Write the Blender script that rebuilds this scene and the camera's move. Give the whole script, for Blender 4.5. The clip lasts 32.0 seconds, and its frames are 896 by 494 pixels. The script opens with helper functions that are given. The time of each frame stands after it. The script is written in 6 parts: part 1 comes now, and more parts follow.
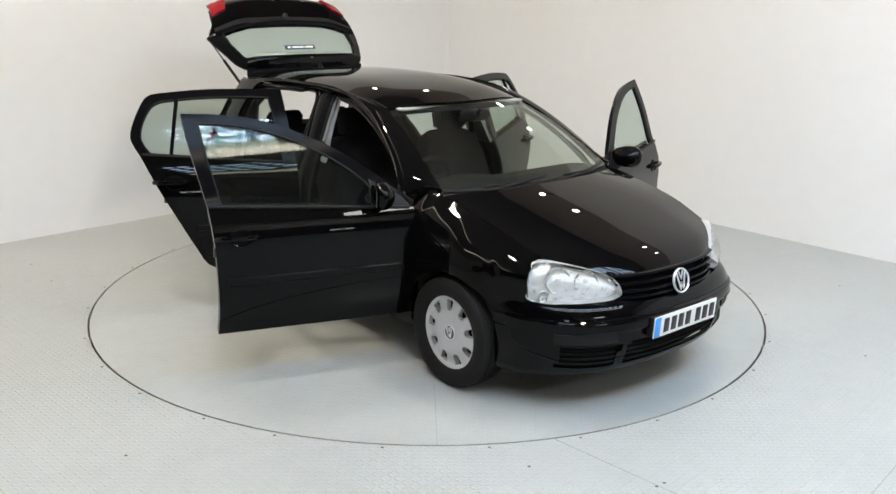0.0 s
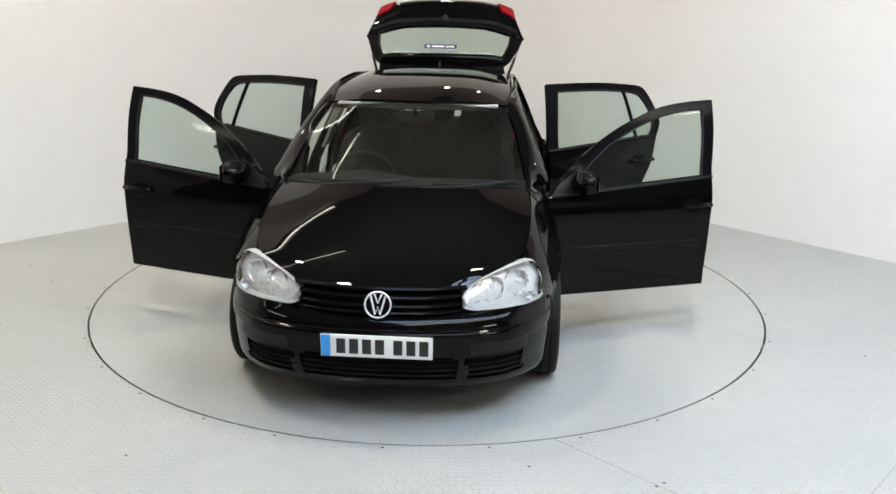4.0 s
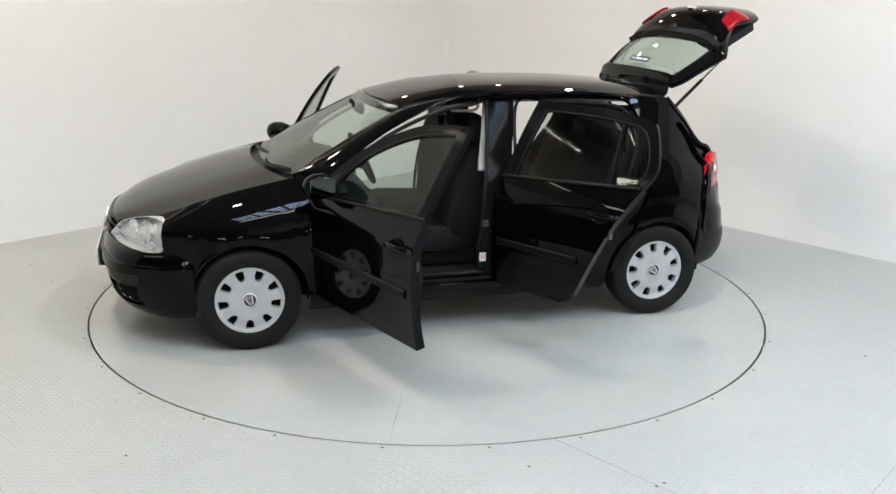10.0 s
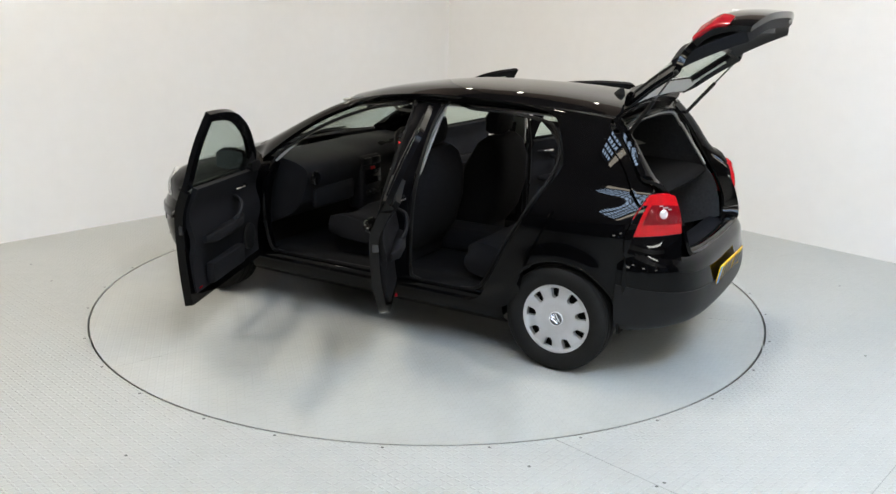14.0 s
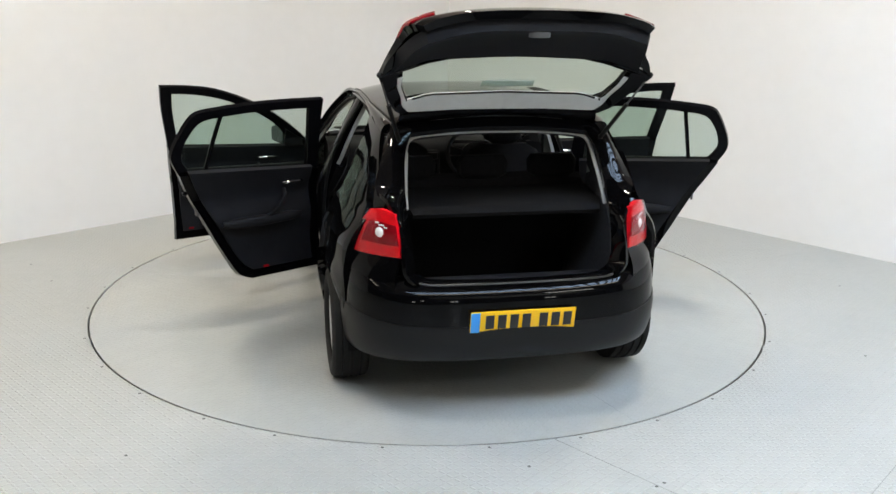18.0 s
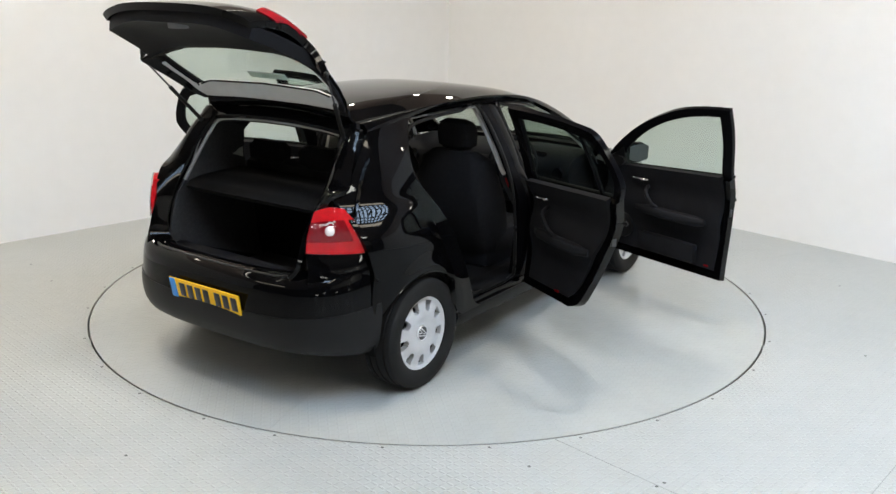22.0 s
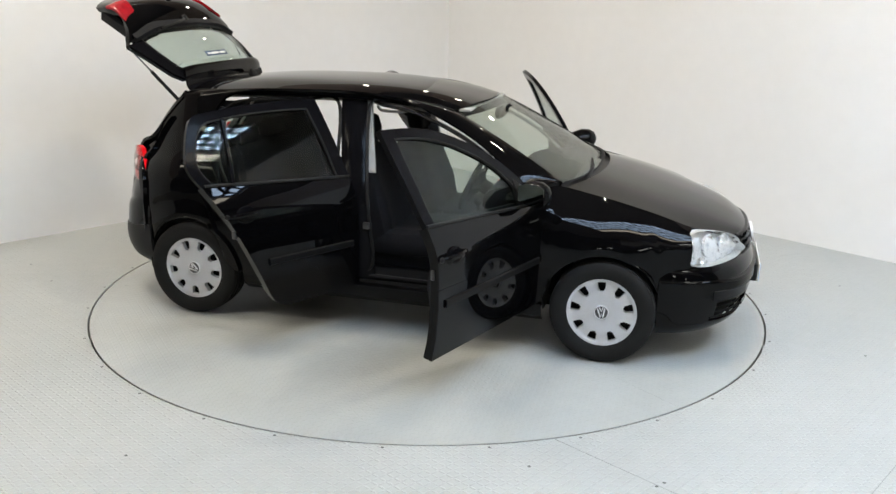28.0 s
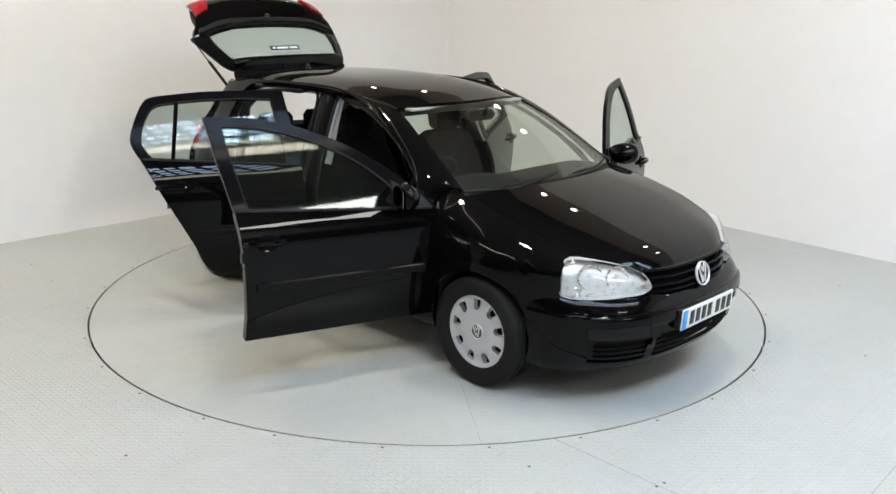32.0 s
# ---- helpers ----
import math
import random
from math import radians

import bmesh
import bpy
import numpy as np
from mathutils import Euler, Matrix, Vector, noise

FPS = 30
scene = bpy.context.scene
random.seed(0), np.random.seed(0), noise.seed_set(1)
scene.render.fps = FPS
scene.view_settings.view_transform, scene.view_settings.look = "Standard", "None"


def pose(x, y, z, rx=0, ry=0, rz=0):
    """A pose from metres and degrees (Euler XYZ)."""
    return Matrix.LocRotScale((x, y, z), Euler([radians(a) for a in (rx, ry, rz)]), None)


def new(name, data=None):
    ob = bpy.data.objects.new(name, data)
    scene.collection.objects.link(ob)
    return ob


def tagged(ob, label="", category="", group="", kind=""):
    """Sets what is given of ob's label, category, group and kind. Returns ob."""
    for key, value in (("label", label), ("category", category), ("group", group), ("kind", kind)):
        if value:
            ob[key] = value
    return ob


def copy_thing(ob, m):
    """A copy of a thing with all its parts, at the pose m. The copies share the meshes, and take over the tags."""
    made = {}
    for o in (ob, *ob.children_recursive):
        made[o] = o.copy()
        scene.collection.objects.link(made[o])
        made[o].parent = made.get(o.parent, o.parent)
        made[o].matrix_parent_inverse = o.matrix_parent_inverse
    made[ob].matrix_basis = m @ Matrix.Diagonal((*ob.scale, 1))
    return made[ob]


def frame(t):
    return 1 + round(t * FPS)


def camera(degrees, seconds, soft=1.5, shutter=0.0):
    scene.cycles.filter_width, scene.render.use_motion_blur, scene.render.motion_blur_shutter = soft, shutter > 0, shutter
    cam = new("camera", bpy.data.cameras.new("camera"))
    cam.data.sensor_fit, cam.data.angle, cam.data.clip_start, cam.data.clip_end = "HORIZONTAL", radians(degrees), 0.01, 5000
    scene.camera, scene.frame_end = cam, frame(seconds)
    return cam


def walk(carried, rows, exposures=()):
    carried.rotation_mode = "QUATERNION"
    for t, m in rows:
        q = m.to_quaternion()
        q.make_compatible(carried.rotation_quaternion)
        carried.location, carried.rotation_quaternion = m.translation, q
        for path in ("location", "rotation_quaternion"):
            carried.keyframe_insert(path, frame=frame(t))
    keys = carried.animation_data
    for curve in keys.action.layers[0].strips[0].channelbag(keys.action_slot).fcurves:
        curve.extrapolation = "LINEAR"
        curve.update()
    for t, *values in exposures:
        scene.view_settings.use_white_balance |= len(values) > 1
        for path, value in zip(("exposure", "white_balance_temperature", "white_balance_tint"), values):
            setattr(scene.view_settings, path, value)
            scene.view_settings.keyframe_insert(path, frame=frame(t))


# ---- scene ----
# ---------------------------------------------------------------- camera
cam = camera(53.45, 32.0)
EYE = Matrix.Translation((0, -5.943, 2.012)) @ Matrix.Rotation(radians(-1.18), 4, "Z") @ Matrix.Rotation(radians(90 - 15.91), 4, "X") @ Matrix.Rotation(radians(1.02), 4, "Z")
walk(cam, [(0, EYE), (32, EYE)], [(0, 0.21, 7100, 5.5), (32, 0.21, 7100, 5.5)])

# ---------------------------------------------------------------- light
world = bpy.data.worlds.new("studio_air")
world.use_nodes = True
world.node_tree.nodes["Background"].inputs["Color"].default_value = (0.9, 0.95, 1.0, 1)
world.node_tree.nodes["Background"].inputs["Strength"].default_value = 0.05
scene.world = world
ROOM_Z = 5.6


def area(name, x, y, z, sx, sy, watts, colour=(1, 0.97, 0.93), turn=0.0, tilt=0.0):
    d = bpy.data.lights.new(name, "AREA")
    d.shape, d.size, d.size_y, d.energy, d.color = "RECTANGLE", sx, sy, watts, colour
    ob = new(name, d)
    ob.matrix_world = pose(x, y, z, tilt, 0, turn)
    return ob


WALL_Z, SPOT_Z = 4.75, 3.5
APEX, WEST, EAST = Vector((0.18, 4.70, 0)), Vector((-9.0, -4.45, 0)), Vector((9.0, -5.05, 0))
IN_W = Vector((0.706, -0.708, 0))
IN_E = Vector((-0.742, -0.671, 0))


def along(a, b, inward, d, off):
    """A point d metres from the corner along a partition, off metres in front of it."""
    return a + (b - a).normalized() * d + inward * off


# ceiling panels
PANELS = ((1.6, -0.8, 96), (-2.9, 0.3, 92), (-1.9, -2.5, 90))
for x_, y_, w_ in PANELS:
    area("panel_light_glow", x_, y_, ROOM_Z - 0.09, 0.36, 0.26, w_, (1, 0.935, 0.87))

# ---------------------------------------------------------------- materials
def mat(name, colour, rough=0.5, metal=0.0, spec=0.5, coat=0.0):
    m = bpy.data.materials.new(name)
    m.use_nodes = True
    b = m.node_tree.nodes["Principled BSDF"]
    b.inputs["Base Color"].default_value = (*colour, 1)
    b.inputs["Roughness"].default_value, b.inputs["Metallic"].default_value = rough, metal
    b.inputs["Specular IOR Level"].default_value = spec
    b.inputs["Coat Weight"].default_value = coat
    b.inputs["Coat Roughness"].default_value = 0.02
    return m


def node(m, kind, **sets):
    n = m.node_tree.nodes.new(kind)
    for key, value in sets.items():
        if key in n.inputs:
            n.inputs[key].default_value = value
    return n


def wire(m, a, out, b, into):
    m.node_tree.links.new(a.outputs[out], b.inputs[into])


def grain(m, scale, low, high, fine=None, bump=0.0, bump_scale=None, rough=None, distance=0.002):
    """Vary colour between two tones at two scales, and add fine relief."""
    b = m.node_tree.nodes["Principled BSDF"]
    co = node(m, "ShaderNodeTexCoord")
    n1 = node(m, "ShaderNodeTexNoise", Scale=scale, Detail=6.0, Roughness=0.6)
    n2 = node(m, "ShaderNodeTexNoise", Scale=fine or scale * 14, Detail=4.0)
    for n in (n1, n2):
        wire(m, co, "Object", n, "Vector")
    mixf = node(m, "ShaderNodeMath")
    mixf.operation = "MULTIPLY_ADD"
    mixf.inputs[1].default_value = 0.35
    wire(m, n2, "Fac", mixf, 0)
    sub = node(m, "ShaderNodeMath")
    sub.operation = "MULTIPLY_ADD"
    sub.inputs[1].default_value, sub.inputs[2].default_value = 0.9, -0.12
    wire(m, n1, "Fac", sub, 0)
    wire(m, sub, 0, mixf, 2)
    ramp = node(m, "ShaderNodeValToRGB")
    ramp.color_ramp.elements[0].color, ramp.color_ramp.elements[1].color = (*low, 1), (*high, 1)
    ramp.color_ramp.elements[0].position, ramp.color_ramp.elements[1].position = 0.25, 0.8
    wire(m, mixf, 0, ramp, "Fac")
    wire(m, ramp, "Color", b, "Base Color")
    if rough:
        mr = node(m, "ShaderNodeMapRange")
        mr.inputs["To Min"].default_value, mr.inputs["To Max"].default_value = rough
        wire(m, n1, "Fac", mr, "Value")
        wire(m, mr, "Result", b, "Roughness")
    if bump:
        n3 = node(m, "ShaderNodeTexNoise", Scale=bump_scale or scale * 30, Detail=5.0)
        wire(m, co, "Object", n3, "Vector")
        bp = node(m, "ShaderNodeBump", Strength=bump, Distance=distance)
        wire(m, n3, "Fac", bp, "Height")
        wire(m, bp, "Normal", b, "Normal")
    return m


def glow(name, colour, strength):
    m = mat(name, colour, 0.5)
    b = m.node_tree.nodes["Principled BSDF"]
    b.inputs["Emission Color"].default_value, b.inputs["Emission Strength"].default_value = (*colour, 1), strength
    return m


def glass(name, tint, gloss=0.035):
    m = bpy.data.materials.new(name)
    m.use_nodes = True
    nt = m.node_tree
    nt.nodes.remove(nt.nodes["Principled BSDF"])
    tr = node(m, "ShaderNodeBsdfTransparent", Color=(*tint, 1))
    gl = node(m, "ShaderNodeBsdfGlossy", Roughness=0.012)
    lw = node(m, "ShaderNodeLayerWeight", Blend=0.5)
    pw = node(m, "ShaderNodeMath")
    pw.operation = "POWER"
    pw.inputs[1].default_value = 5.0
    wire(m, lw, "Facing", pw, 0)
    fr = node(m, "ShaderNodeMath")
    fr.operation = "MULTIPLY_ADD"
    fr.inputs[1].default_value, fr.inputs[2].default_value = 0.75, gloss
    wire(m, pw, 0, fr, 0)
    mx = node(m, "ShaderNodeMixShader")
    wire(m, fr, 0, mx, 0)
    wire(m, tr, 0, mx, 1)
    wire(m, gl, 0, mx, 2)
    wire(m, mx, 0, nt.nodes["Material Output"], "Surface")
    return m


PAINT = mat("black_gloss_paint", (0.003, 0.003, 0.0035), 0.02, 0.0, 0.17)
grain(PAINT, 3.0, (0.0012, 0.0012, 0.0015), (0.0024, 0.0024, 0.0028), rough=(0.005, 0.03))
PLASTIC = grain(mat("black_textured_plastic", (0.005, 0.005, 0.0055), 0.42, 0, 0.25), 8, (0.004, 0.004, 0.0045), (0.007, 0.007, 0.0075), bump=0.15, bump_scale=900, rough=(0.38, 0.5), distance=0.0006)
STRIP = grain(mat("satin_rubbing_strip", (0.006, 0.006, 0.0065), 0.38, 0, 0.13), 8, (0.004, 0.004, 0.0044), (0.0065, 0.0065, 0.007), bump=0.1, bump_scale=900, distance=0.0006)
GLOSSBLACK = mat("gloss_black_trim", (0.004, 0.004, 0.005), 0.12, 0, 0.06)
RUBBER = grain(mat("tyre_rubber", (0.007, 0.007, 0.007), 0.75, 0, 0.25), 10, (0.005, 0.005, 0.005), (0.010, 0.0095, 0.009), bump=0.2, bump_scale=500, distance=0.0006)
SEAL = mat("black_rubber_seal", (0.007, 0.007, 0.007), 0.55, 0, 0.18)
SILVER = grain(mat("silver_painted_hubcap", (0.6, 0.6, 0.61), 0.35, 0.4), 6, (0.50, 0.50, 0.51), (0.60, 0.60, 0.61), rough=(0.3, 0.42))
EMBLEM = mat("satin_chrome_emblem", (0.86, 0.86, 0.87), 0.3, 0.55)
HUBGREY = mat("grey_hub_emblem_field", (0.09, 0.09, 0.095), 0.35, 0.2)
CHROME = mat("chrome", (0.80, 0.80, 0.82), 0.12, 1.0)
DARK = mat("dark_underside", (0.006, 0.006, 0.006), 0.8, 0, 0.1)
FABRIC = grain(mat("dark_seat_fabric", (0.014, 0.014, 0.015), 0.9, 0, 0.12), 40, (0.007, 0.007, 0.008), (0.0125, 0.0125, 0.014), bump=0.4, bump_scale=700, distance=0.001)
INNER = grain(mat("charcoal_interior_plastic", (0.012, 0.0125, 0.015), 0.6, 0, 0.13), 12, (0.007, 0.0072, 0.0086), (0.012, 0.0124, 0.0148), bump=0.25, bump_scale=600, distance=0.0006)
LINING = grain(mat("light_grey_headlining", (0.34, 0.34, 0.33), 0.9), 20, (0.30, 0.30, 0.29), (0.38, 0.38, 0.365))
CARPET = grain(mat("black_carpet", (0.006, 0.006, 0.006), 0.95, 0, 0.06), 60, (0.005, 0.005, 0.0053), (0.010, 0.010, 0.0105), bump=0.5, bump_scale=900, distance=0.001)
# lighter copy of the carpet: light inside the boot put into its colour
LITCARPET = grain(mat("lit_boot_carpet", (0.025, 0.025, 0.027), 0.95, 0, 0.2), 60, (0.03, 0.03, 0.032), (0.055, 0.055, 0.058), bump=0.5, bump_scale=900, distance=0.001)
MIDTRIM = grain(mat("mid_grey_pillar_trim", (0.20, 0.20, 0.21), 0.7), 15, (0.18, 0.18, 0.19), (0.24, 0.24, 0.25))
LIGHTTRIM = grain(mat("pale_grey_trim", (0.60, 0.60, 0.59), 0.7), 15, (0.56, 0.56, 0.55), (0.64, 0.64, 0.63))
GLASS = glass("green_tinted_glass", (0.80, 0.86, 0.83), 0.026)
SCREEN = glass("windscreen_glass", (0.80, 0.86, 0.82), 0.058)
LENS = glass("clear_lamp_lens", (0.96, 0.96, 0.96))
MIRROR = mat("mirror_glass", (0.10, 0.105, 0.11), 0.02, 1.0)
REFLECTOR = grain(mat("lamp_reflector", (0.66, 0.67, 0.67), 0.32, 0.3), 30, (0.64, 0.65, 0.65), (0.86, 0.86, 0.85), bump=0.4, bump_scale=70, rough=(0.18, 0.42), distance=0.006)
BOWL = grain(mat("lamp_bowl", (0.70, 0.71, 0.72), 0.3, 0.6), 40, (0.64, 0.65, 0.66), (0.86, 0.86, 0.86), bump=0.5, bump_scale=110, rough=(0.15, 0.4), distance=0.004)
BULB = mat("lamp_bulb_glass", (0.9, 0.92, 0.94), 0.05, 0.3)
RED = mat("red_lamp_lens", (0.6, 0.008, 0.012), 0.3, 0.0, 0.12, 0.0)
grain(RED, 26, (0.46, 0.002, 0.007), (0.90, 0.006, 0.016))
PLATE_W = mat("white_plate", (0.80, 0.80, 0.78), 0.35)
PLATE_Y = mat("yellow_plate", (0.92, 0.52, 0.015), 0.25)
BLUE = mat("blue_plate_band", (0.03, 0.30, 0.75), 0.35)
GREYLENS = mat("grey_clear_lens", (0.86, 0.80, 0.80), 0.15, 0.3)
INK = mat("black_ink", (0.01, 0.01, 0.01), 0.4)
PAPER = mat("white_paper", (0.82, 0.82, 0.80), 0.6)
SIGNRED = mat("red_tag", (0.6, 0.02, 0.03), 0.4)
STEEL = mat("bare_steel", (0.10, 0.10, 0.105), 0.4, 1.0)
LAMPRING = mat("deep_red_lamp_ring", (0.42, 0.02, 0.03), 0.2, 0.3)
BEZEL = mat("lamp_bezel", (0.46, 0.47, 0.47), 0.35, 0.2)
GATERED = grain(mat("dark_red_lens", (0.36, 0.006, 0.012), 0.2, 0, 0.25, 0.0), 30, (0.18, 0.003, 0.008), (0.36, 0.007, 0.015))


def ribs(m, scale, strength):
    """Fine moulded ribs across a lens."""
    co = node(m, "ShaderNodeTexCoord")
    wv = node(m, "ShaderNodeTexWave", Scale=scale)
    wv.bands_direction = "Z"
    wire(m, co, "Object", wv, "Vector")
    bp = node(m, "ShaderNodeBump", Strength=strength, Distance=0.002)
    wire(m, wv, "Fac", bp, "Height")
    wire(m, bp, "Normal", m.node_tree.nodes["Principled BSDF"], "Normal")
    return m


ribs(RED, 45.0, 0.5)
TAILCOVER = glass("clear_tail_cover", (0.98, 0.95, 0.95), 0.02)
REDDARK = grain(mat("smoked_red_lens", (0.4, 0.008, 0.018), 0.2, 0, 0.15, 0.0), 90, (0.10, 0.002, 0.005), (0.34, 0.005, 0.012))
WALL = grain(mat("white_wall_paint", (0.81, 0.80, 0.79), 0.75), 0.5, (0.785, 0.775, 0.765), (0.845, 0.835, 0.825), fine=9, bump=0.06, bump_scale=30)
CEIL = grain(mat("dark_ceiling_sheet", (0.33, 0.27, 0.25), 0.8), 0.6, (0.40, 0.355, 0.335), (0.49, 0.435, 0.415))
BEAM = mat("dark_steel_beam", (0.04, 0.045, 0.06), 0.6)
HALL = grain(mat("dark_hall_wall", (0.035, 0.032, 0.032), 0.8), 0.8, (0.025, 0.023, 0.023), (0.045, 0.04, 0.04))
FASCIA = grain(mat("brown_fascia_board", (0.38, 0.31, 0.29), 0.8), 0.7, (0.33, 0.28, 0.26), (0.42, 0.355, 0.33))
FRAMEWHITE = mat("white_enamel_housing", (0.8, 0.8, 0.8), 0.4)
SKY = glow("skylight_glazing", (0.50, 0.68, 1.0), 26.0)
BRIGHT = glow("bright_roof_window", (0.94, 0.98, 1.0), 28.0)
OPAL = glow("opal_roof_panel", (1.0, 0.93, 0.85), 12.0)
TUBE = glow("strip_light_tube", (1, 0.97, 0.93), 16.0)
SPOT = glow("spot_lamp_face", (1, 0.96, 0.90), 60.0)
WARNLAMP = glow("lit_red_warning_light", (1.0, 0.02, 0.03), 2.5)
SCREENGLOW = glow("lit_screen", (0.95, 0.97, 1.0), 10.0)


def chequer(name, low, high, rough, bump):
    """Painted chequer plate: rows of short raised lozenges set crosswise."""
    m = grain(mat(name, low, 0.4), 0.7, low, high, fine=11, rough=rough)
    b = m.node_tree.nodes["Principled BSDF"]
    co = node(m, "ShaderNodeTexCoord")
    heights = []
    for turn, shift in ((radians(45), 0.0), (radians(-45), 0.5)):
        mp = node(m, "ShaderNodeMapping")
        mp.inputs["Rotation"].default_value = (0, 0, turn)
        mp.inputs["Scale"].default_value = (22, 22, 22)
        mp.inputs["Location"].default_value = (shift, shift, 0)
        wire(m, co, "Object", mp, "Vector")
        fr = node(m, "ShaderNodeVectorMath")
        fr.operation = "FRACTION"
        wire(m, mp, "Vector", fr, 0)
        sb = node(m, "ShaderNodeVectorMath")
        sb.operation = "SUBTRACT"
        sb.inputs[1].default_value = (0.5, 0.5, 0)
        wire(m, fr, 0, sb, 0)
        sc = node(m, "ShaderNodeVectorMath")
        sc.operation = "MULTIPLY"
        sc.inputs[1].default_value = (2.1, 7.0, 0)
        wire(m, sb, 0, sc, 0)
        ln = node(m, "ShaderNodeVectorMath")
        ln.operation = "LENGTH"
        wire(m, sc, 0, ln, 0)
        mr = node(m, "ShaderNodeMapRange")
        mr.inputs["From Min"].default_value, mr.inputs["From Max"].default_value = 1.0, 0.55
        wire(m, ln, "Value", mr, "Value")
        heights.append(mr)
    mx = node(m, "ShaderNodeMath")
    mx.operation = "MAXIMUM"
    wire(m, heights[0], "Result", mx, 0)
    wire(m, heights[1], "Result", mx, 1)
    bp = node(m, "ShaderNodeBump", Strength=bump, Distance=0.004)
    wire(m, mx, 0, bp, "Height")
    wire(m, bp, "Normal", b, "Normal")
    return m


FLOOR = chequer("grey_painted_chequer_floor", (0.34, 0.352, 0.340), (0.41, 0.417, 0.402), (0.32, 0.46), 0.7)
TABLE = chequer("grey_painted_turntable_plate", (0.345, 0.354, 0.343), (0.40, 0.407, 0.392), (0.13, 0.22), 0.22)
GAP = mat("dark_joint", (0.10, 0.10, 0.10), 0.8)
MARK = mat("dark_scuff", (0.12, 0.12, 0.12), 0.7)

# ---------------------------------------------------------------- mesh helpers
REF = Vector((0, 0, 0.7))


def part(name, bm, material, parent=None, label="", smooth=True, angle=35):
    """Link a bmesh as one mesh object, under a thing or a part."""
    bm.normal_update()
    for f in bm.faces:
        f.smooth = smooth
    if smooth:
        for e in bm.edges:
            if len(e.link_faces) == 2 and e.calc_face_angle(0) > radians(angle):
                e.smooth = False
    me = bpy.data.meshes.new(name)
    bm.to_mesh(me)
    bm.free()
    me.materials.append(material)
    ob = new(name, me)
    if parent is not None:
        ob.parent = parent
    if label:
        ob["label"] = label
    return ob


def smooth1(x, knots):
    """Smooth curve through sorted (x, y) knots."""
    if x <= knots[0][0]:
        return knots[0][1]
    if x >= knots[-1][0]:
        return knots[-1][1]
    for i in range(len(knots) - 1):
        x0, y0 = knots[i]
        x1, y1 = knots[i + 1]
        if x <= x1:
            xa, ya = knots[max(i - 1, 0)]
            xb, yb = knots[min(i + 2, len(knots) - 1)]
            h = x1 - x0
            m0 = (y1 - ya) / (x1 - xa) * h
            m1 = (yb - y0) / (xb - x0) * h
            t = (x - x0) / h
            return y0 + t * (m0 + t * (3 * (y1 - y0) - 2 * m0 - m1 + t * (m0 + m1 - 2 * (y1 - y0))))


def spline(pts, n, closed=False):
    """n points at even arc length on a smooth curve through pts."""
    P = [Vector(p) for p in pts]
    k = len(P)
    dense = []
    for i in range(k if closed else k - 1):
        if closed:
            a, b, c, d = P[(i - 1) % k], P[i], P[(i + 1) % k], P[(i + 2) % k]
        else:
            a, b, c, d = P[max(i - 1, 0)], P[i], P[i + 1], P[min(i + 2, k - 1)]
        for j in range(12):
            t = j / 12
            dense.append(0.5 * ((2 * b) + (c - a) * t + (2 * a - 5 * b + 4 * c - d) * t * t + (3 * b - a - 3 * c + d) * t ** 3))
    dense.append(P[0].copy() if closed else P[-1].copy())
    return even(dense, n)


def even(dense, n):
    """n points at even arc length on a polyline."""
    dense = [Vector(p) for p in dense]
    acc = [0.0]
    for a, b in zip(dense, dense[1:]):
        acc.append(acc[-1] + (b - a).length)
    out, j = [], 0
    for i in range(n):
        s = acc[-1] * i / (n - 1)
        while j < len(acc) - 2 and acc[j + 1] < s:
            j += 1
        h = acc[j + 1] - acc[j]
        out.append(dense[j].lerp(dense[j + 1], (s - acc[j]) / h if h > 1e-9 else 0))
    return out


def loft(curves, nu, nv):
    """Grid through control curves: nu points along each, nv across."""
    rows = [spline(c, nu) for c in curves]
    cols = [spline([r[i] for r in rows], nv) for i in range(nu)]
    return [[cols[i][j] for i in range(nu)] for j in range(nv)]


def coons(bottom, top, left, right):
    """Grid filling four edges, each a list of points: bottom and top run left to right, left and right run upwards."""
    nu, nv = len(bottom), len(left)
    g = []
    for j in range(nv):
        v = j / (nv - 1)
        row = []
        for i in range(nu):
            u = i / (nu - 1)
            p = bottom[i] * (1 - v) + top[i] * v + left[j] * (1 - u) + right[j] * u
            p -= (bottom[0] * (1 - u) + bottom[-1] * u) * (1 - v) + (top[0] * (1 - u) + top[-1] * u) * v
            row.append(p)
        g.append(row)
    return g


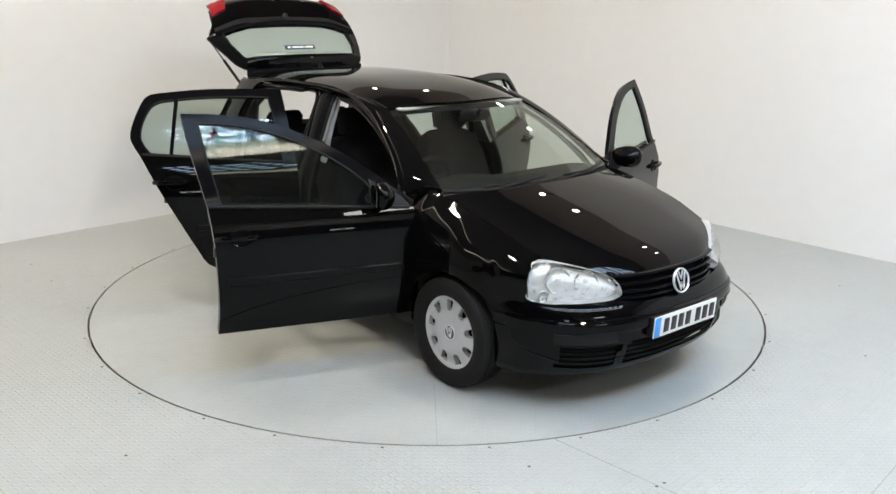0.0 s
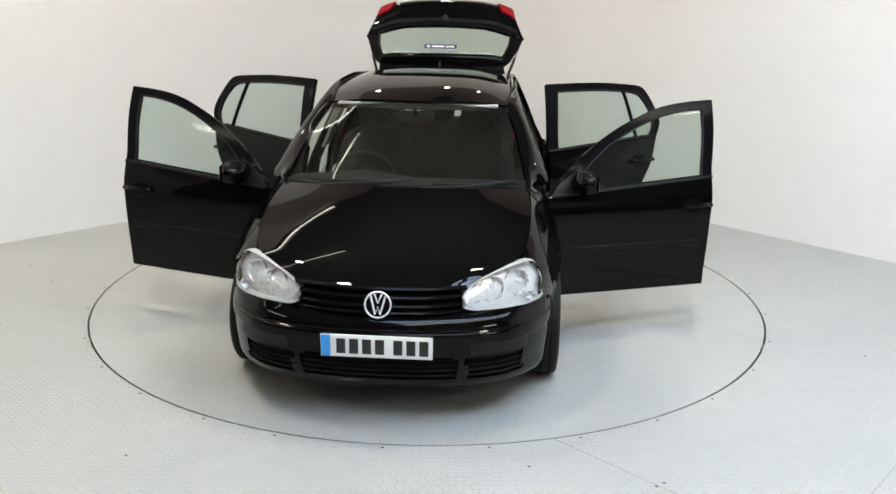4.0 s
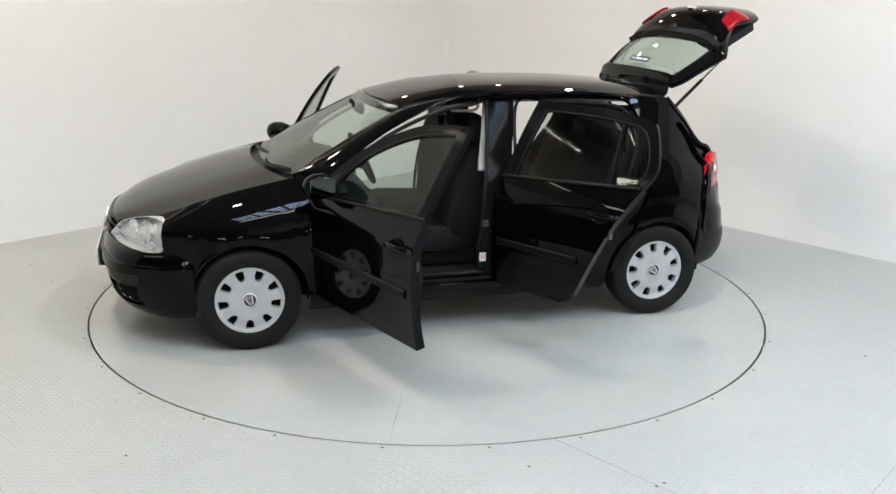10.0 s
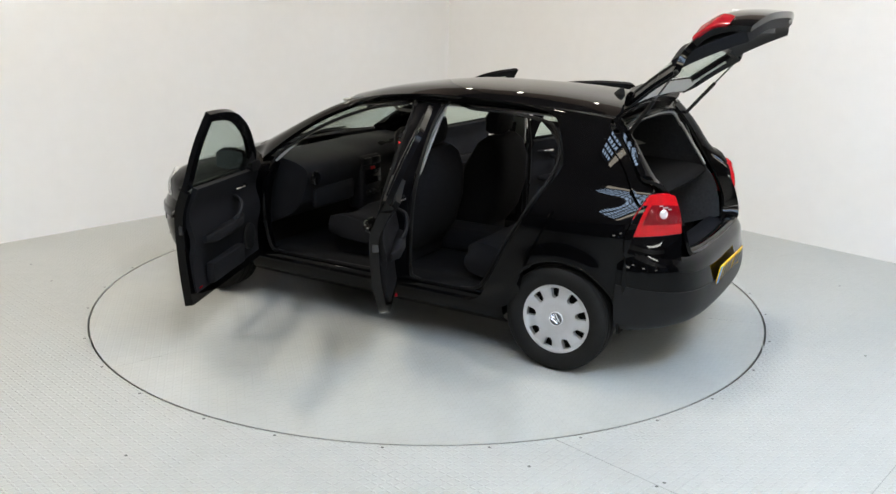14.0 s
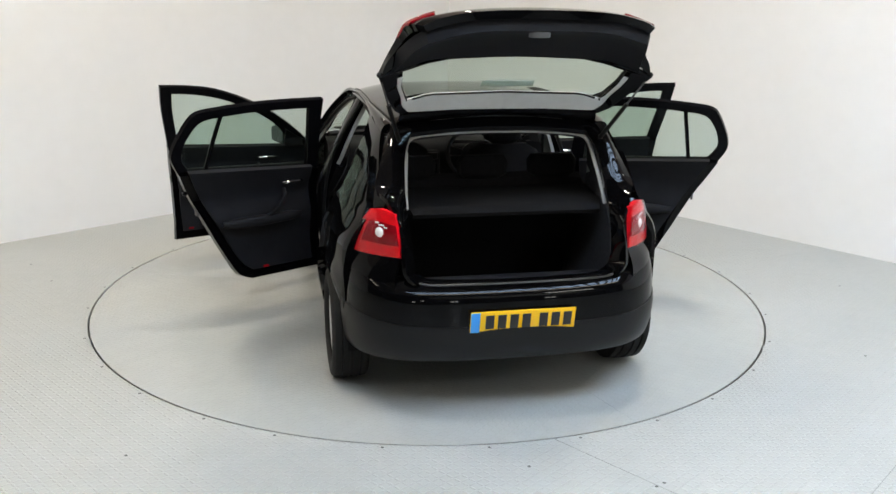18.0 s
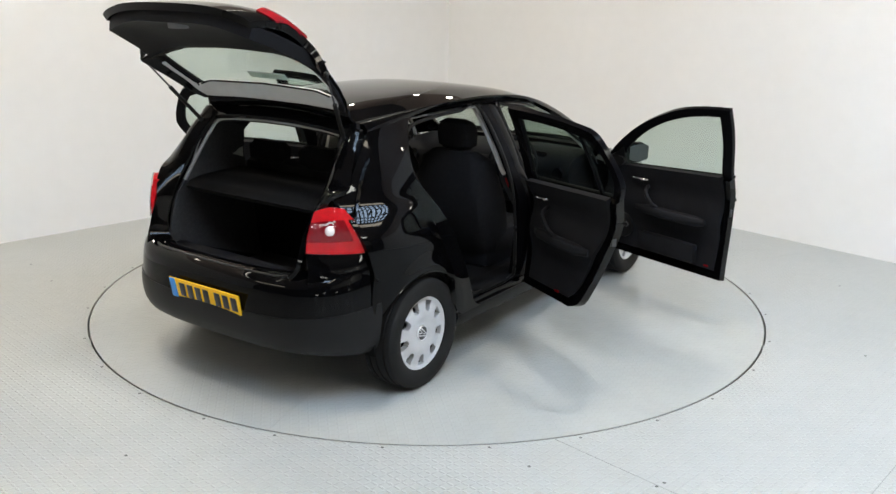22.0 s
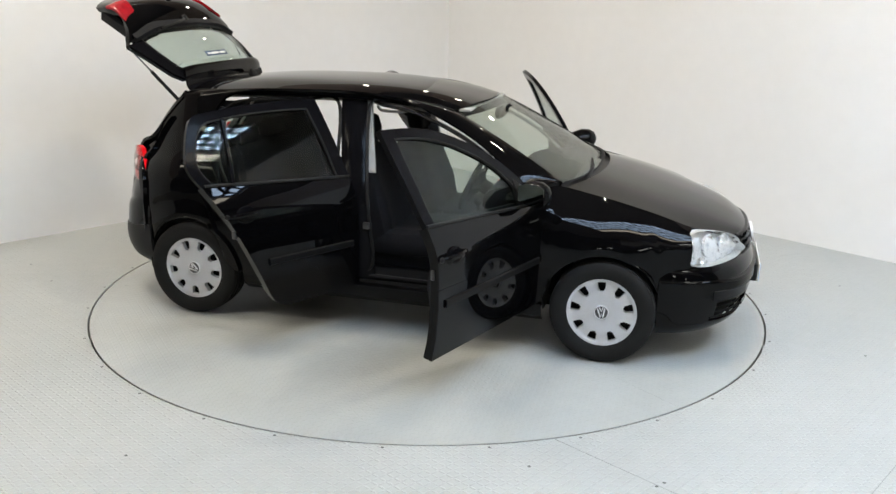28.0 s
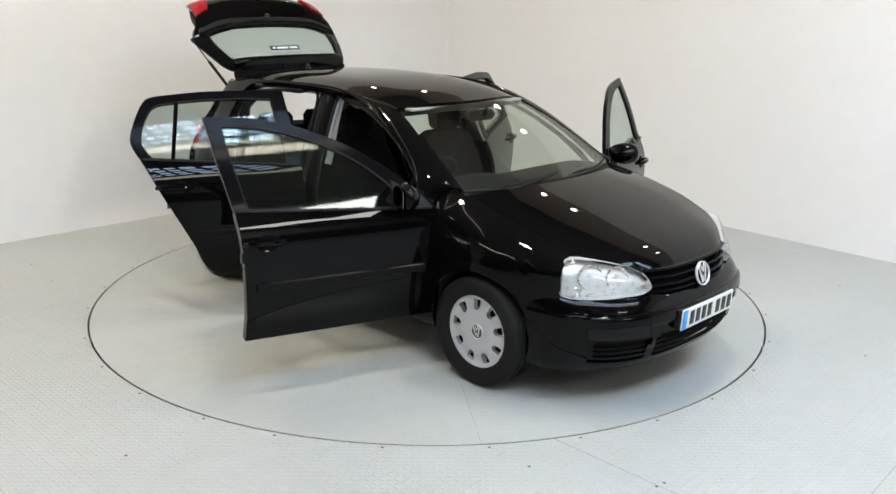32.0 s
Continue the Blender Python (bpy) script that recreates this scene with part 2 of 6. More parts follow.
def sheet(g, thick=0.012, hole=None, ref=None, close=True, bm=None):
    """A solid panel from a grid: outer face, rim and inner face; faces whose middle meets hole() are left out."""
    ref = ref or REF
    bm = bm or bmesh.new()
    nv, nu = len(g), len(g[0])
    nrm = [[None] * nu for _ in range(nv)]
    mid = g[nv // 2][nu // 2]
    du, dv = g[nv // 2][min(nu // 2 + 1, nu - 1)] - g[nv // 2][nu // 2 - 1], g[min(nv // 2 + 1, nv - 1)][nu // 2] - g[nv // 2 - 1][nu // 2]
    sign = 1 if du.cross(dv).dot(mid - ref) > 0 else -1
    for j in range(nv):
        for i in range(nu):
            a = g[j][min(i + 1, nu - 1)] - g[j][max(i - 1, 0)]
            b = g[min(j + 1, nv - 1)][i] - g[max(j - 1, 0)][i]
            c = a.cross(b) * sign
            nrm[j][i] = c.normalized() if c.length > 1e-12 else Vector((0, 0, 0))
    top = [[bm.verts.new(p) for p in r] for r in g]
    low = [[bm.verts.new(g[j][i] - nrm[j][i] * thick) for i in range(nu)] for j in range(nv)]
    keep = [[not (hole and hole((g[j][i] + g[j + 1][i + 1]) / 2)) for i in range(nu - 1)] for j in range(nv - 1)]

    def face(*vs):
        vs = vs if sign > 0 else vs[::-1]
        if len({tuple(round(c, 6) for c in v.co) for v in vs}) > 2:
            try:
                bm.faces.new(vs)
            except ValueError:
                pass

    def has(j, i):
        return 0 <= j < nv - 1 and 0 <= i < nu - 1 and keep[j][i]

    for j in range(nv - 1):
        for i in range(nu - 1):
            if not keep[j][i]:
                continue
            face(top[j][i], top[j][i + 1], top[j + 1][i + 1], top[j + 1][i])
            if close:
                face(low[j][i], low[j + 1][i], low[j + 1][i + 1], low[j][i + 1])
            if not has(j - 1, i):
                face(top[j][i + 1], top[j][i], low[j][i], low[j][i + 1])
            if not has(j + 1, i):
                face(top[j + 1][i], top[j + 1][i + 1], low[j + 1][i + 1], low[j + 1][i])
            if not has(j, i - 1):
                face(top[j][i], top[j + 1][i], low[j + 1][i], low[j][i])
            if not has(j, i + 1):
                face(top[j + 1][i + 1], top[j][i + 1], low[j][i + 1], low[j + 1][i + 1])
    loose = [v for v in bm.verts if not v.link_faces]
    bmesh.ops.delete(bm, geom=loose, context="VERTS")
    return bm


def tube(pts, r, sides=8, closed=False, bm=None, flat=1.0):
    """A round bar along a path; r may be a list."""
    bm = bm or bmesh.new()
    P = [Vector(p) for p in pts]
    k = len(P)
    rings = []
    up = Vector((0, 0, 1))
    for i, p in enumerate(P):
        a, b = (P[i - 1], P[(i + 1) % k]) if closed else (P[max(i - 1, 0)], P[min(i + 1, k - 1)])
        d = (b - a).normalized()
        s = d.cross(up)
        s = s.normalized() if s.length > 0.05 else d.cross(Vector((0, 1, 0))).normalized()
        t = s.cross(d)
        rr = r[i] if isinstance(r, (list, tuple)) else r
        rings.append([bm.verts.new(p + (s * math.cos(2 * math.pi * q / sides) * flat + t * math.sin(2 * math.pi * q / sides)) * rr) for q in range(sides)])
    for i in range(k if closed else k - 1):
        A, B = rings[i], rings[(i + 1) % k]
        for q in range(sides):
            bm.faces.new((A[q], A[(q + 1) % sides], B[(q + 1) % sides], B[q]))
    if not closed:
        bm.faces.new(rings[0][::-1])
        bm.faces.new(rings[-1])
    return bm


def box(x0, x1, y0, y1, z0, z1, bevel=0.01, seg=2, bm=None, m=None):
    """A box with rounded edges."""
    own = bmesh.new()
    bmesh.ops.create_cube(own, size=1)
    for v in own.verts:
        v.co = Vector(((x0 + x1) / 2 + v.co.x * (x1 - x0), (y0 + y1) / 2 + v.co.y * (y1 - y0), (z0 + z1) / 2 + v.co.z * (z1 - z0)))
    if bevel:
        bmesh.ops.bevel(own, geom=own.edges[:], offset=bevel, segments=seg, profile=0.5, affect="EDGES")
    if m is not None:
        own.transform(m)
    if bm is None:
        return own
    me = bpy.data.meshes.new("tmp")
    own.to_mesh(me)
    own.free()
    bm.from_mesh(me)
    bpy.data.meshes.remove(me)
    return bm


def lathe(profile, n=48, axis="Y", bm=None):
    """Turn a profile of (radius, offset) round an axis."""
    bm = bm or bmesh.new()
    rings = []
    for r, o in profile:
        ring = []
        for i in range(n):
            a = 2 * math.pi * i / n
            c, s = r * math.cos(a), r * math.sin(a)
            ring.append(bm.verts.new((c, o, s) if axis == "Y" else (c, s, o) if axis == "Z" else (o, c, s)))
        rings.append(ring)
    for A, B in zip(rings, rings[1:]):
        for i in range(n):
            bm.faces.new((A[i], A[(i + 1) % n], B[(i + 1) % n], B[i]))
    bmesh.ops.remove_doubles(bm, verts=bm.verts[:], dist=1e-5)
    bmesh.ops.recalc_face_normals(bm, faces=bm.faces[:])
    return bm


def soft_block(sections, nu=20, cap=True):
    """A cushion-like solid through closed cross-sections (each a list of points)."""
    bm = bmesh.new()
    rows = [spline(s, nu + 1, closed=True)[:-1] for s in sections]
    V = [[bm.verts.new(p) for p in r] for r in rows]
    for A, B in zip(V, V[1:]):
        for i in range(nu):
            bm.faces.new((A[i], A[(i + 1) % nu], B[(i + 1) % nu], B[i]))
    if cap:
        bm.faces.new(V[0][::-1])
        bm.faces.new(V[-1])
    bmesh.ops.recalc_face_normals(bm, faces=bm.faces[:])
    return bm

# ---------------------------------------------------------------- the studio
R_TABLE = 2.238


def slab(name, a, b, z0, z1, thick, material, label="", out=1):
    """An upright wall from a to b on the plan."""
    a, b = Vector((a[0], a[1], 0)), Vector((b[0], b[1], 0))
    d = (b - a).normalized()
    n = Vector((d.y, -d.x, 0)) * out * thick
    bm = bmesh.new()
    lo = [bm.verts.new(p + Vector((0, 0, z0))) for p in (a, b, b + n, a + n)]
    hi = [bm.verts.new(p + Vector((0, 0, z1))) for p in (a, b, b + n, a + n)]
    bm.faces.new(lo[::-1])
    bm.faces.new(hi)
    for i in range(4):
        bm.faces.new((lo[i], lo[(i + 1) % 4], hi[(i + 1) % 4], hi[i]))
    bmesh.ops.recalc_face_normals(bm, faces=bm.faces[:])
    return tagged(part(name, bm, material, smooth=False), label, "wall", kind="structure")


def floor_ring():
    """The fixed floor, with a round well for the turntable."""
    bm = bmesh.new()
    n = 160
    inner = [bm.verts.new((math.cos(2 * math.pi * i / n) * (R_TABLE + 0.006), math.sin(2 * math.pi * i / n) * (R_TABLE + 0.006), 0)) for i in range(n)]
    deep = [bm.verts.new((v.co.x, v.co.y, -0.12)) for v in inner]
    outer = [bm.verts.new((math.cos(2 * math.pi * i / n) * 15, math.sin(2 * math.pi * i / n) * 15, 0)) for i in range(n)]
    for i in range(n):
        j = (i + 1) % n
        bm.faces.new((inner[i], outer[i], outer[j], inner[j]))
        bm.faces.new((inner[j], deep[j], deep[i], inner[i]))
    bm.faces.new(deep)
    ob = part("floor", bm, FLOOR, smooth=False)
    return tagged(ob, "pale grey painted chequer-plate studio floor", "floor", kind="structure")


floor = floor_ring()


def floor_detail():
    """Plate joints and screw heads of the fixed floor."""
    for a, b in (((0.60, -2.17), (2.3, -3.95)), ((1.50, -3.04), (3.6, -0.80))):
        a, b = Vector((a[0], a[1], 0)), Vector((b[0], b[1], 0))
        d = (b - a).normalized()
        n = Vector((-d.y, d.x, 0)) * 0.0016
        bm = bmesh.new()
        lo = [bm.verts.new(p) for p in (a + n, b + n, b - n, a - n)]
        hi = [bm.verts.new(p + Vector((0, 0, 0.0015))) for p in (a + n, b + n, b - n, a - n)]
        bm.faces.new(hi)
        for i in range(4):
            bm.faces.new((lo[i], lo[(i + 1) % 4], hi[(i + 1) % 4], hi[i]))
        part("floor_joint", bm, JOINT, floor, smooth=False)
    head = lathe([(0.0001, 0.002), (0.006, 0.0018), (0.008, 0.0)], 12, "Z")
    screw = part("screw_head", head, MARK, floor)
    screw.location = (R_TABLE + 0.03, 0, 0)
    for k in range(1, 30):
        c = screw.copy()
        scene.collection.objects.link(c)
        a = radians(12 * k + random.uniform(-1.5, 1.5))
        c.location = (math.cos(a) * (R_TABLE + 0.03), math.sin(a) * (R_TABLE + 0.03), 0)
    for x, y in ((-2.686, 0.107), (2.571, -1.117), (0.98, -2.58), (1.02, -2.55), (-1.35, -2.35), (0.45, -2.42), (-3.0, 0.5), (3.0, 0.2)):
        c = screw.copy()
        scene.collection.objects.link(c)
        c.location = (x, y, 0)


JOINT = mat("grey_joint_line", (0.29, 0.295, 0.29), 0.8)
floor_detail()
slab("wall_north_west", WEST[:2], APEX[:2], 0, SPOT_Z, 0.2, WALL, "plain white painted studio partition", -1)
slab("wall_north_east", APEX[:2], EAST[:2], 0, SPOT_Z, 0.2, WALL, "plain white painted studio partition", -1)
slab("trim_west", WEST[:2], APEX[:2], SPOT_Z, WALL_Z, 0.17, FASCIA, "brown fascia board above the partition", -1)
slab("trim_east", APEX[:2], EAST[:2], SPOT_Z, WALL_Z, 0.17, FASCIA, "brown fascia board above the partition", -1)
for name_, a_, b_ in (("wall_west", (-12, -11), (-12, 9)), ("wall_north", (-12, 9), (12, 9)), ("wall_east", (12, 9), (12, -11)), ("wall_south", (12, -11), (-12, -11))):
    slab(name_, a_, b_, 0, ROOM_Z, 0.2, HALL, "dark hall wall", -1)
slab("trim_south", (12, -10.97), (0.5, -10.97), 3.0, ROOM_Z - 0.07, 0.02, WALL, "white upper boarding of the hall wall", -1)
# the roof lights run in slanting strips, along x in their own frame
ROOF = pose(1.95, -4.20, ROOM_Z, 0, 0, 34)
BAYS = ((-4.2, 4.2, -0.9, 0.62),)


def ceiling():
    """Dark sheet ceiling with slots left for the roof lights."""
    bm = bmesh.new()
    for x0, x1, y0, y1 in ((-20, 20, 0.62, 18), (-20, -4.2, -0.9, 0.62), (4.2, 20, -0.9, 0.62), (-20, 20, -14, -0.9)):
        box(x0, x1, y0, y1, 0, 0.12, 0, bm=bm)
    bm.transform(ROOF)
    tagged(part("ceiling", bm, CEIL, smooth=False), "dark sheeted hall ceiling", "ceiling", kind="structure")


ceiling()


def roof_light(name, x0, x1, y0, y1):
    """Blue-bright glazing crossed by dark bars."""
    win = new(name)
    win.matrix_basis = ROOF @ pose(0, 0, 0.14)
    part("glazing", box(x0, x1, y0, y1, 0.0, 0.02, 0), SKY, win, smooth=False)
    n, k = round((x1 - x0) / 0.42), round((y1 - y0) / 0.42)
    for i in range(n + 1):
        x = x0 + i * (x1 - x0) / n
        part("glazing_bar", box(x - 0.05, x + 0.05, y0, y1, -0.08, -0.01, 0), BEAM, win, smooth=False)
    for j in range(k + 1):
        y = y0 + j * (y1 - y0) / k
        part("cross_bar", box(x0, x1, y - 0.045, y + 0.045, -0.07, -0.012, 0), BEAM, win, smooth=False)
    tagged(win, "long roof light with dark glazing bars", "roof light", kind="structure")


for k_, bay_ in enumerate(BAYS):
    roof_light("window_%d" % (k_ + 1), *bay_)


def opal_row(name, m, count, wide):
    """A row of lit opal panels under the ceiling."""
    row = new(name)
    row.matrix_basis = m
    for k in range(count):
        part("opal_panel", box(k * 1.4, k * 1.4 + 1.36, -wide / 2, wide / 2, -0.05, -0.005, 0.01), OPAL, row, smooth=False)
    tagged(row, "row of lit opal roof panels beside the roof lights", "roof light", kind="structure")


win_ = new("window_2")
win_.matrix_basis = ROOF @ pose(0.08, -6.60, 0)
part("glazing", box(0, 2.4, 0, 0.95, -0.05, -0.005, 0.01), BRIGHT, win_, smooth=False)
part("window_frame", tube([(-0.03, -0.03, -0.03), (2.43, -0.03, -0.03), (2.43, 0.98, -0.03), (-0.03, 0.98, -0.03)], 0.04, 6, True), FRAMEWHITE, win_)
tagged(win_, "bright white roof window with a plain frame", "roof light", kind="structure")
opal_row("window_3", ROOF @ pose(-4.2, -1.28, 0), 6, 0.45)
opal_row("window_4", pose(-9.1, -2.3, ROOM_Z, 0, 0, -62), 3, 0.5)


def light_line(end, inward, off, z):
    ob = new("light_line")
    a, b = along(APEX, end, inward, 2.4 + off * 0.9, off), along(APEX, end, inward, 8.4, off)
    up = Vector((0, 0, z))
    part("tube", tube([a + up, b + up], 0.012, 8), TUBE, ob)
    part("rail", tube([a + up + Vector((0, 0, 0.045)), b + up + Vector((0, 0, 0.045))], 0.03, 6), FRAMEWHITE, ob)
    return tagged(ob, "thin white light line above the partition", "light line", "partition light lines")


light_line(WEST, IN_W, 0.10, WALL_Z - 0.01)
light_line(WEST, IN_W, 1.05, ROOM_Z - 0.085)


def spot_lamp(p, aim, inward):
    ob = new("spot_lamp")
    m = Matrix.Translation(p) @ (Vector(aim) - Vector(p)).to_track_quat("-Z", "Y").to_matrix().to_4x4()
    bm = lathe([(0.0001, 0.12), (0.035, 0.115), (0.05, 0.08), (0.05, 0.0), (0.046, 0.0), (0.044, 0.02)], 24, "Z")
    bm.transform(m)
    part("can", bm, FRAMEWHITE, ob)
    bm = lathe([(0.0001, 0.012), (0.044, 0.012), (0.044, 0.016)], 20, "Z")
    bm.transform(m)
    part("lamp_face", bm, SPOT, ob)
    part("arm", tube([Vector(p) + Vector((0, 0, 0.06)), Vector(p) + Vector((0, 0, 0.06)) - inward * 0.27], 0.012, 8), FRAMEWHITE, ob)
    return tagged(ob, "small white spot lamp on the partition", "spot lamp", "partition spot lamps")


for end_, in_, ds_ in ((WEST, IN_W, (1.6, 4.0, 6.2)), (EAST, IN_E, (0.3, 1.2, 2.5, 3.1, 4.6, 5.2, 6.8))):
    for d_ in ds_:
        p_ = along(APEX, end_, in_, d_, 0.25)
        spot_lamp((p_.x, p_.y, SPOT_Z), (0, 0, 0.6), in_)


def panel_light(x, y):
    ob = new("panel_light")
    ob.location = (x, y, ROOM_Z)
    part("housing", box(-0.22, 0.22, -0.17, 0.17, -0.07, 0, 0.015), FRAMEWHITE, ob)
    part("diffuser", box(-0.18, 0.18, -0.13, 0.13, -0.085, -0.068, 0.006), TUBE, ob)
    return tagged(ob, "square white panel light on the ceiling", "ceiling light", "ceiling panel lights")


for x_, y_, w_ in PANELS:
    panel_light(x_, y_)

def wall_screen(x, z):
    """A small lit screen on the hall wall behind the camera."""
    sc_ = new("wall_screen")
    sc_.location = (x, -10.98, z)
    part("bezel", box(-0.30, 0.30, 0.0, 0.05, -0.23, 0.23, 0.01), GLOSSBLACK, sc_)
    part("screen", box(-0.27, 0.27, 0.05, 0.056, -0.20, 0.20, 0.002), SCREENGLOW, sc_)
    part("screen_mark", box(-0.06, 0.05, 0.057, 0.060, -0.12, 0.10, 0.001), INK, sc_)
    tagged(sc_, "bright wall screen on the hall wall", "screen", "hall wall screens")


for x_, z_ in ((-0.5, 1.35), (-1.9, 0.75), (2.3, 1.0), (6.2, 0.9)):
    wall_screen(x_, z_)

# ---------------------------------------------------------------- the turntable
turntable = new("turntable")
tagged(turntable, "round grey chequer-plate turntable level with the floor", "turntable")


def disc_sector(a0, a1, r0, r1, z0, z1, n):
    bm = bmesh.new()
    rows = []
    for r, z in ((r0, z0), (r0, z1), (r1, z1), (r1, z0)):
        rows.append([bm.verts.new((r * math.cos(a0 + (a1 - a0) * i / n), r * math.sin(a0 + (a1 - a0) * i / n), z)) for i in range(n + 1)])
    for k in range(4):
        A, B = rows[k], rows[(k + 1) % 4]
        for i in range(n):
            bm.faces.new((A[i], A[i + 1], B[i + 1], B[i]))
    bm.faces.new([r[0] for r in rows])
    bm.faces.new([r[-1] for r in rows][::-1])
    bmesh.ops.remove_doubles(bm, verts=bm.verts[:], dist=1e-6)
    bmesh.ops.recalc_face_normals(bm, faces=bm.faces[:])
    return bm


def table_plates():
    """Wedge plates with fine radial joints, over a dark bed."""
    part("bed", lathe([(0.001, -0.09), (2.23, -0.09), (2.23, -0.008), (0.001, -0.008)], 96, "Z"), GAP, turntable)
    for k in range(3):
        a0, a1 = SEAMS[k], SEAMS[(k + 1) % 3] + (360 if k == 2 else 0)
        e = math.degrees(0.0007 / R_TABLE)
        part("plate", disc_sector(radians(a0 + e), radians(a1 - e), 0.0005, R_TABLE - 0.006, -0.007, 0.0, 60), TABLE, turntable, smooth=False)


SEAMS = (106.0, 231.9, 340.2)
table_plates()
# ---------------------------------------------------------------- the car: shape
CX, CY = -0.016, -0.056
car = new("car")
tagged(car, "black five-door hatchback with all doors and tailgate open", "car")

SECTION = [(0.12, 0.79), (0.22, 0.825), (0.32, 0.846), (0.45, 0.864), (0.6, 0.874), (0.72, 0.8755), (0.78, 0.874), (0.82, 0.8702), (0.85, 0.8645), (0.875, 0.8562), (0.90, 0.8466), (0.93, 0.8345), (0.955, 0.8235), (0.975, 0.8128), (1.0, 0.798), (1.02, 0.788), (1.06, 0.7732), (1.1, 0.7574), (1.15, 0.7365), (1.2, 0.7142), (1.25, 0.6905), (1.3, 0.6654), (1.35, 0.6389), (1.4, 0.6111), (1.47, 0.5697)]
TAPER = [(-2.05, 0.55), (-1.95, 0.40), (-1.85, 0.285), (-1.75, 0.20), (-1.62, 0.115), (-1.50, 0.062), (-1.40, 0.034), (-1.20, 0.010), (-0.90, 0.0), (0.90, 0.0), (1.20, 0.005), (1.40, 0.022), (1.60, 0.058), (1.70, 0.086), (1.79, 0.130), (1.85, 0.174), (1.95, 0.26), (2.05, 0.40)]

TAIL = [(-2.05, 0.50), (-1.95, 0.33), (-1.85, 0.215), (-1.75, 0.145), (-1.62, 0.072), (-1.50, 0.036), (-1.40, 0.021), (-1.20, 0.010)]


def side(x, z, inset=0.0):
    """Half width of the body at x and height z."""
    high = min(1, max(0, (z - 0.86) / 0.22))
    high = high * high * (3 - 2 * high)
    y = smooth1(z, SECTION) - (smooth1(x, TAPER) if x > -1.2 else smooth1(x, TAPER) * high + smooth1(x, TAIL) * (1 - high))
    for wx in (1.289, -1.289):
        r = math.hypot(x - wx, z - 0.30)
        y += 0.016 * math.exp(-((r - 0.34) / 0.075) ** 2) * min(1, max(0, (z - 0.30) / 0.25))
    return y - inset


def on_side(grid2, s, inset=0.0):
    return [[Vector((p.x, s * side(p.x, p.y, inset), p.y)) for p in r] for r in grid2]


def on_glass(grid2, s, inset):
    """The side glass keeps its own gentle curve below the belt line, inside the skin."""
    return [[Vector((p.x, s * (side(p.x, max(p.y, 1.07), inset) + 0.375 * max(0, 1.07 - p.y)), p.y)) for p in r] for r in grid2]


def v2(pts, n, straight=False):
    P = [(p[0], p[1], 0) for p in pts]
    return even(P, n) if straight else spline(P, n)


def arch(cx, r, a0, a1, n=20, cz=0.30):
    return [(cx + r * math.cos(radians(a0 + (a1 - a0) * i / n)), cz + r * math.sin(radians(a0 + (a1 - a0) * i / n))) for i in range(n + 1)]


def belt(x):
    return 0.953 - 0.065 * x


# outlines on the side view (x, z)
DOOR_TOP = [(0.82, 0.968), (0.62, 1.125), (0.44, 1.235), (0.25, 1.318), (0.08, 1.372), (-0.10, 1.398), (-0.285, 1.408)]
RDOOR_TOP = [(-0.305, 1.408), (-0.55, 1.411), (-0.80, 1.407), (-1.06, 1.385)]
RDOOR_REAR = [(-0.71, 0.298), (-0.795, 0.338), (-0.857, 0.445), (-0.98, 0.68), (-1.12, 0.94), (-1.197, 1.07), (-1.222, 1.135), (-1.197, 1.235), (-1.133, 1.357), (-1.06, 1.385)]
WIND_EDGE = [(1.02, 0.684, 0.990), (0.82, 0.652, 1.108), (0.58, 0.606, 1.236), (0.335, 0.552, 1.345)]
ROOF_EDGE = [(0.335, 0.552, 1.345), (0.10, 0.568, 1.388), (-0.2, 0.578, 1.412), (-0.6, 0.576, 1.416), (-1.0, 0.562, 1.408), (-1.3, 0.542, 1.393), (-1.43, 0.525, 1.380)]
ROOF_MID = [(0.44, 0, 1.372), (0.18, 0, 1.431), (-0.2, 0, 1.475), (-0.6, 0, 1.484), (-1.0, 0, 1.474), (-1.3, 0, 1.448), (-1.43, 0, 1.428)]


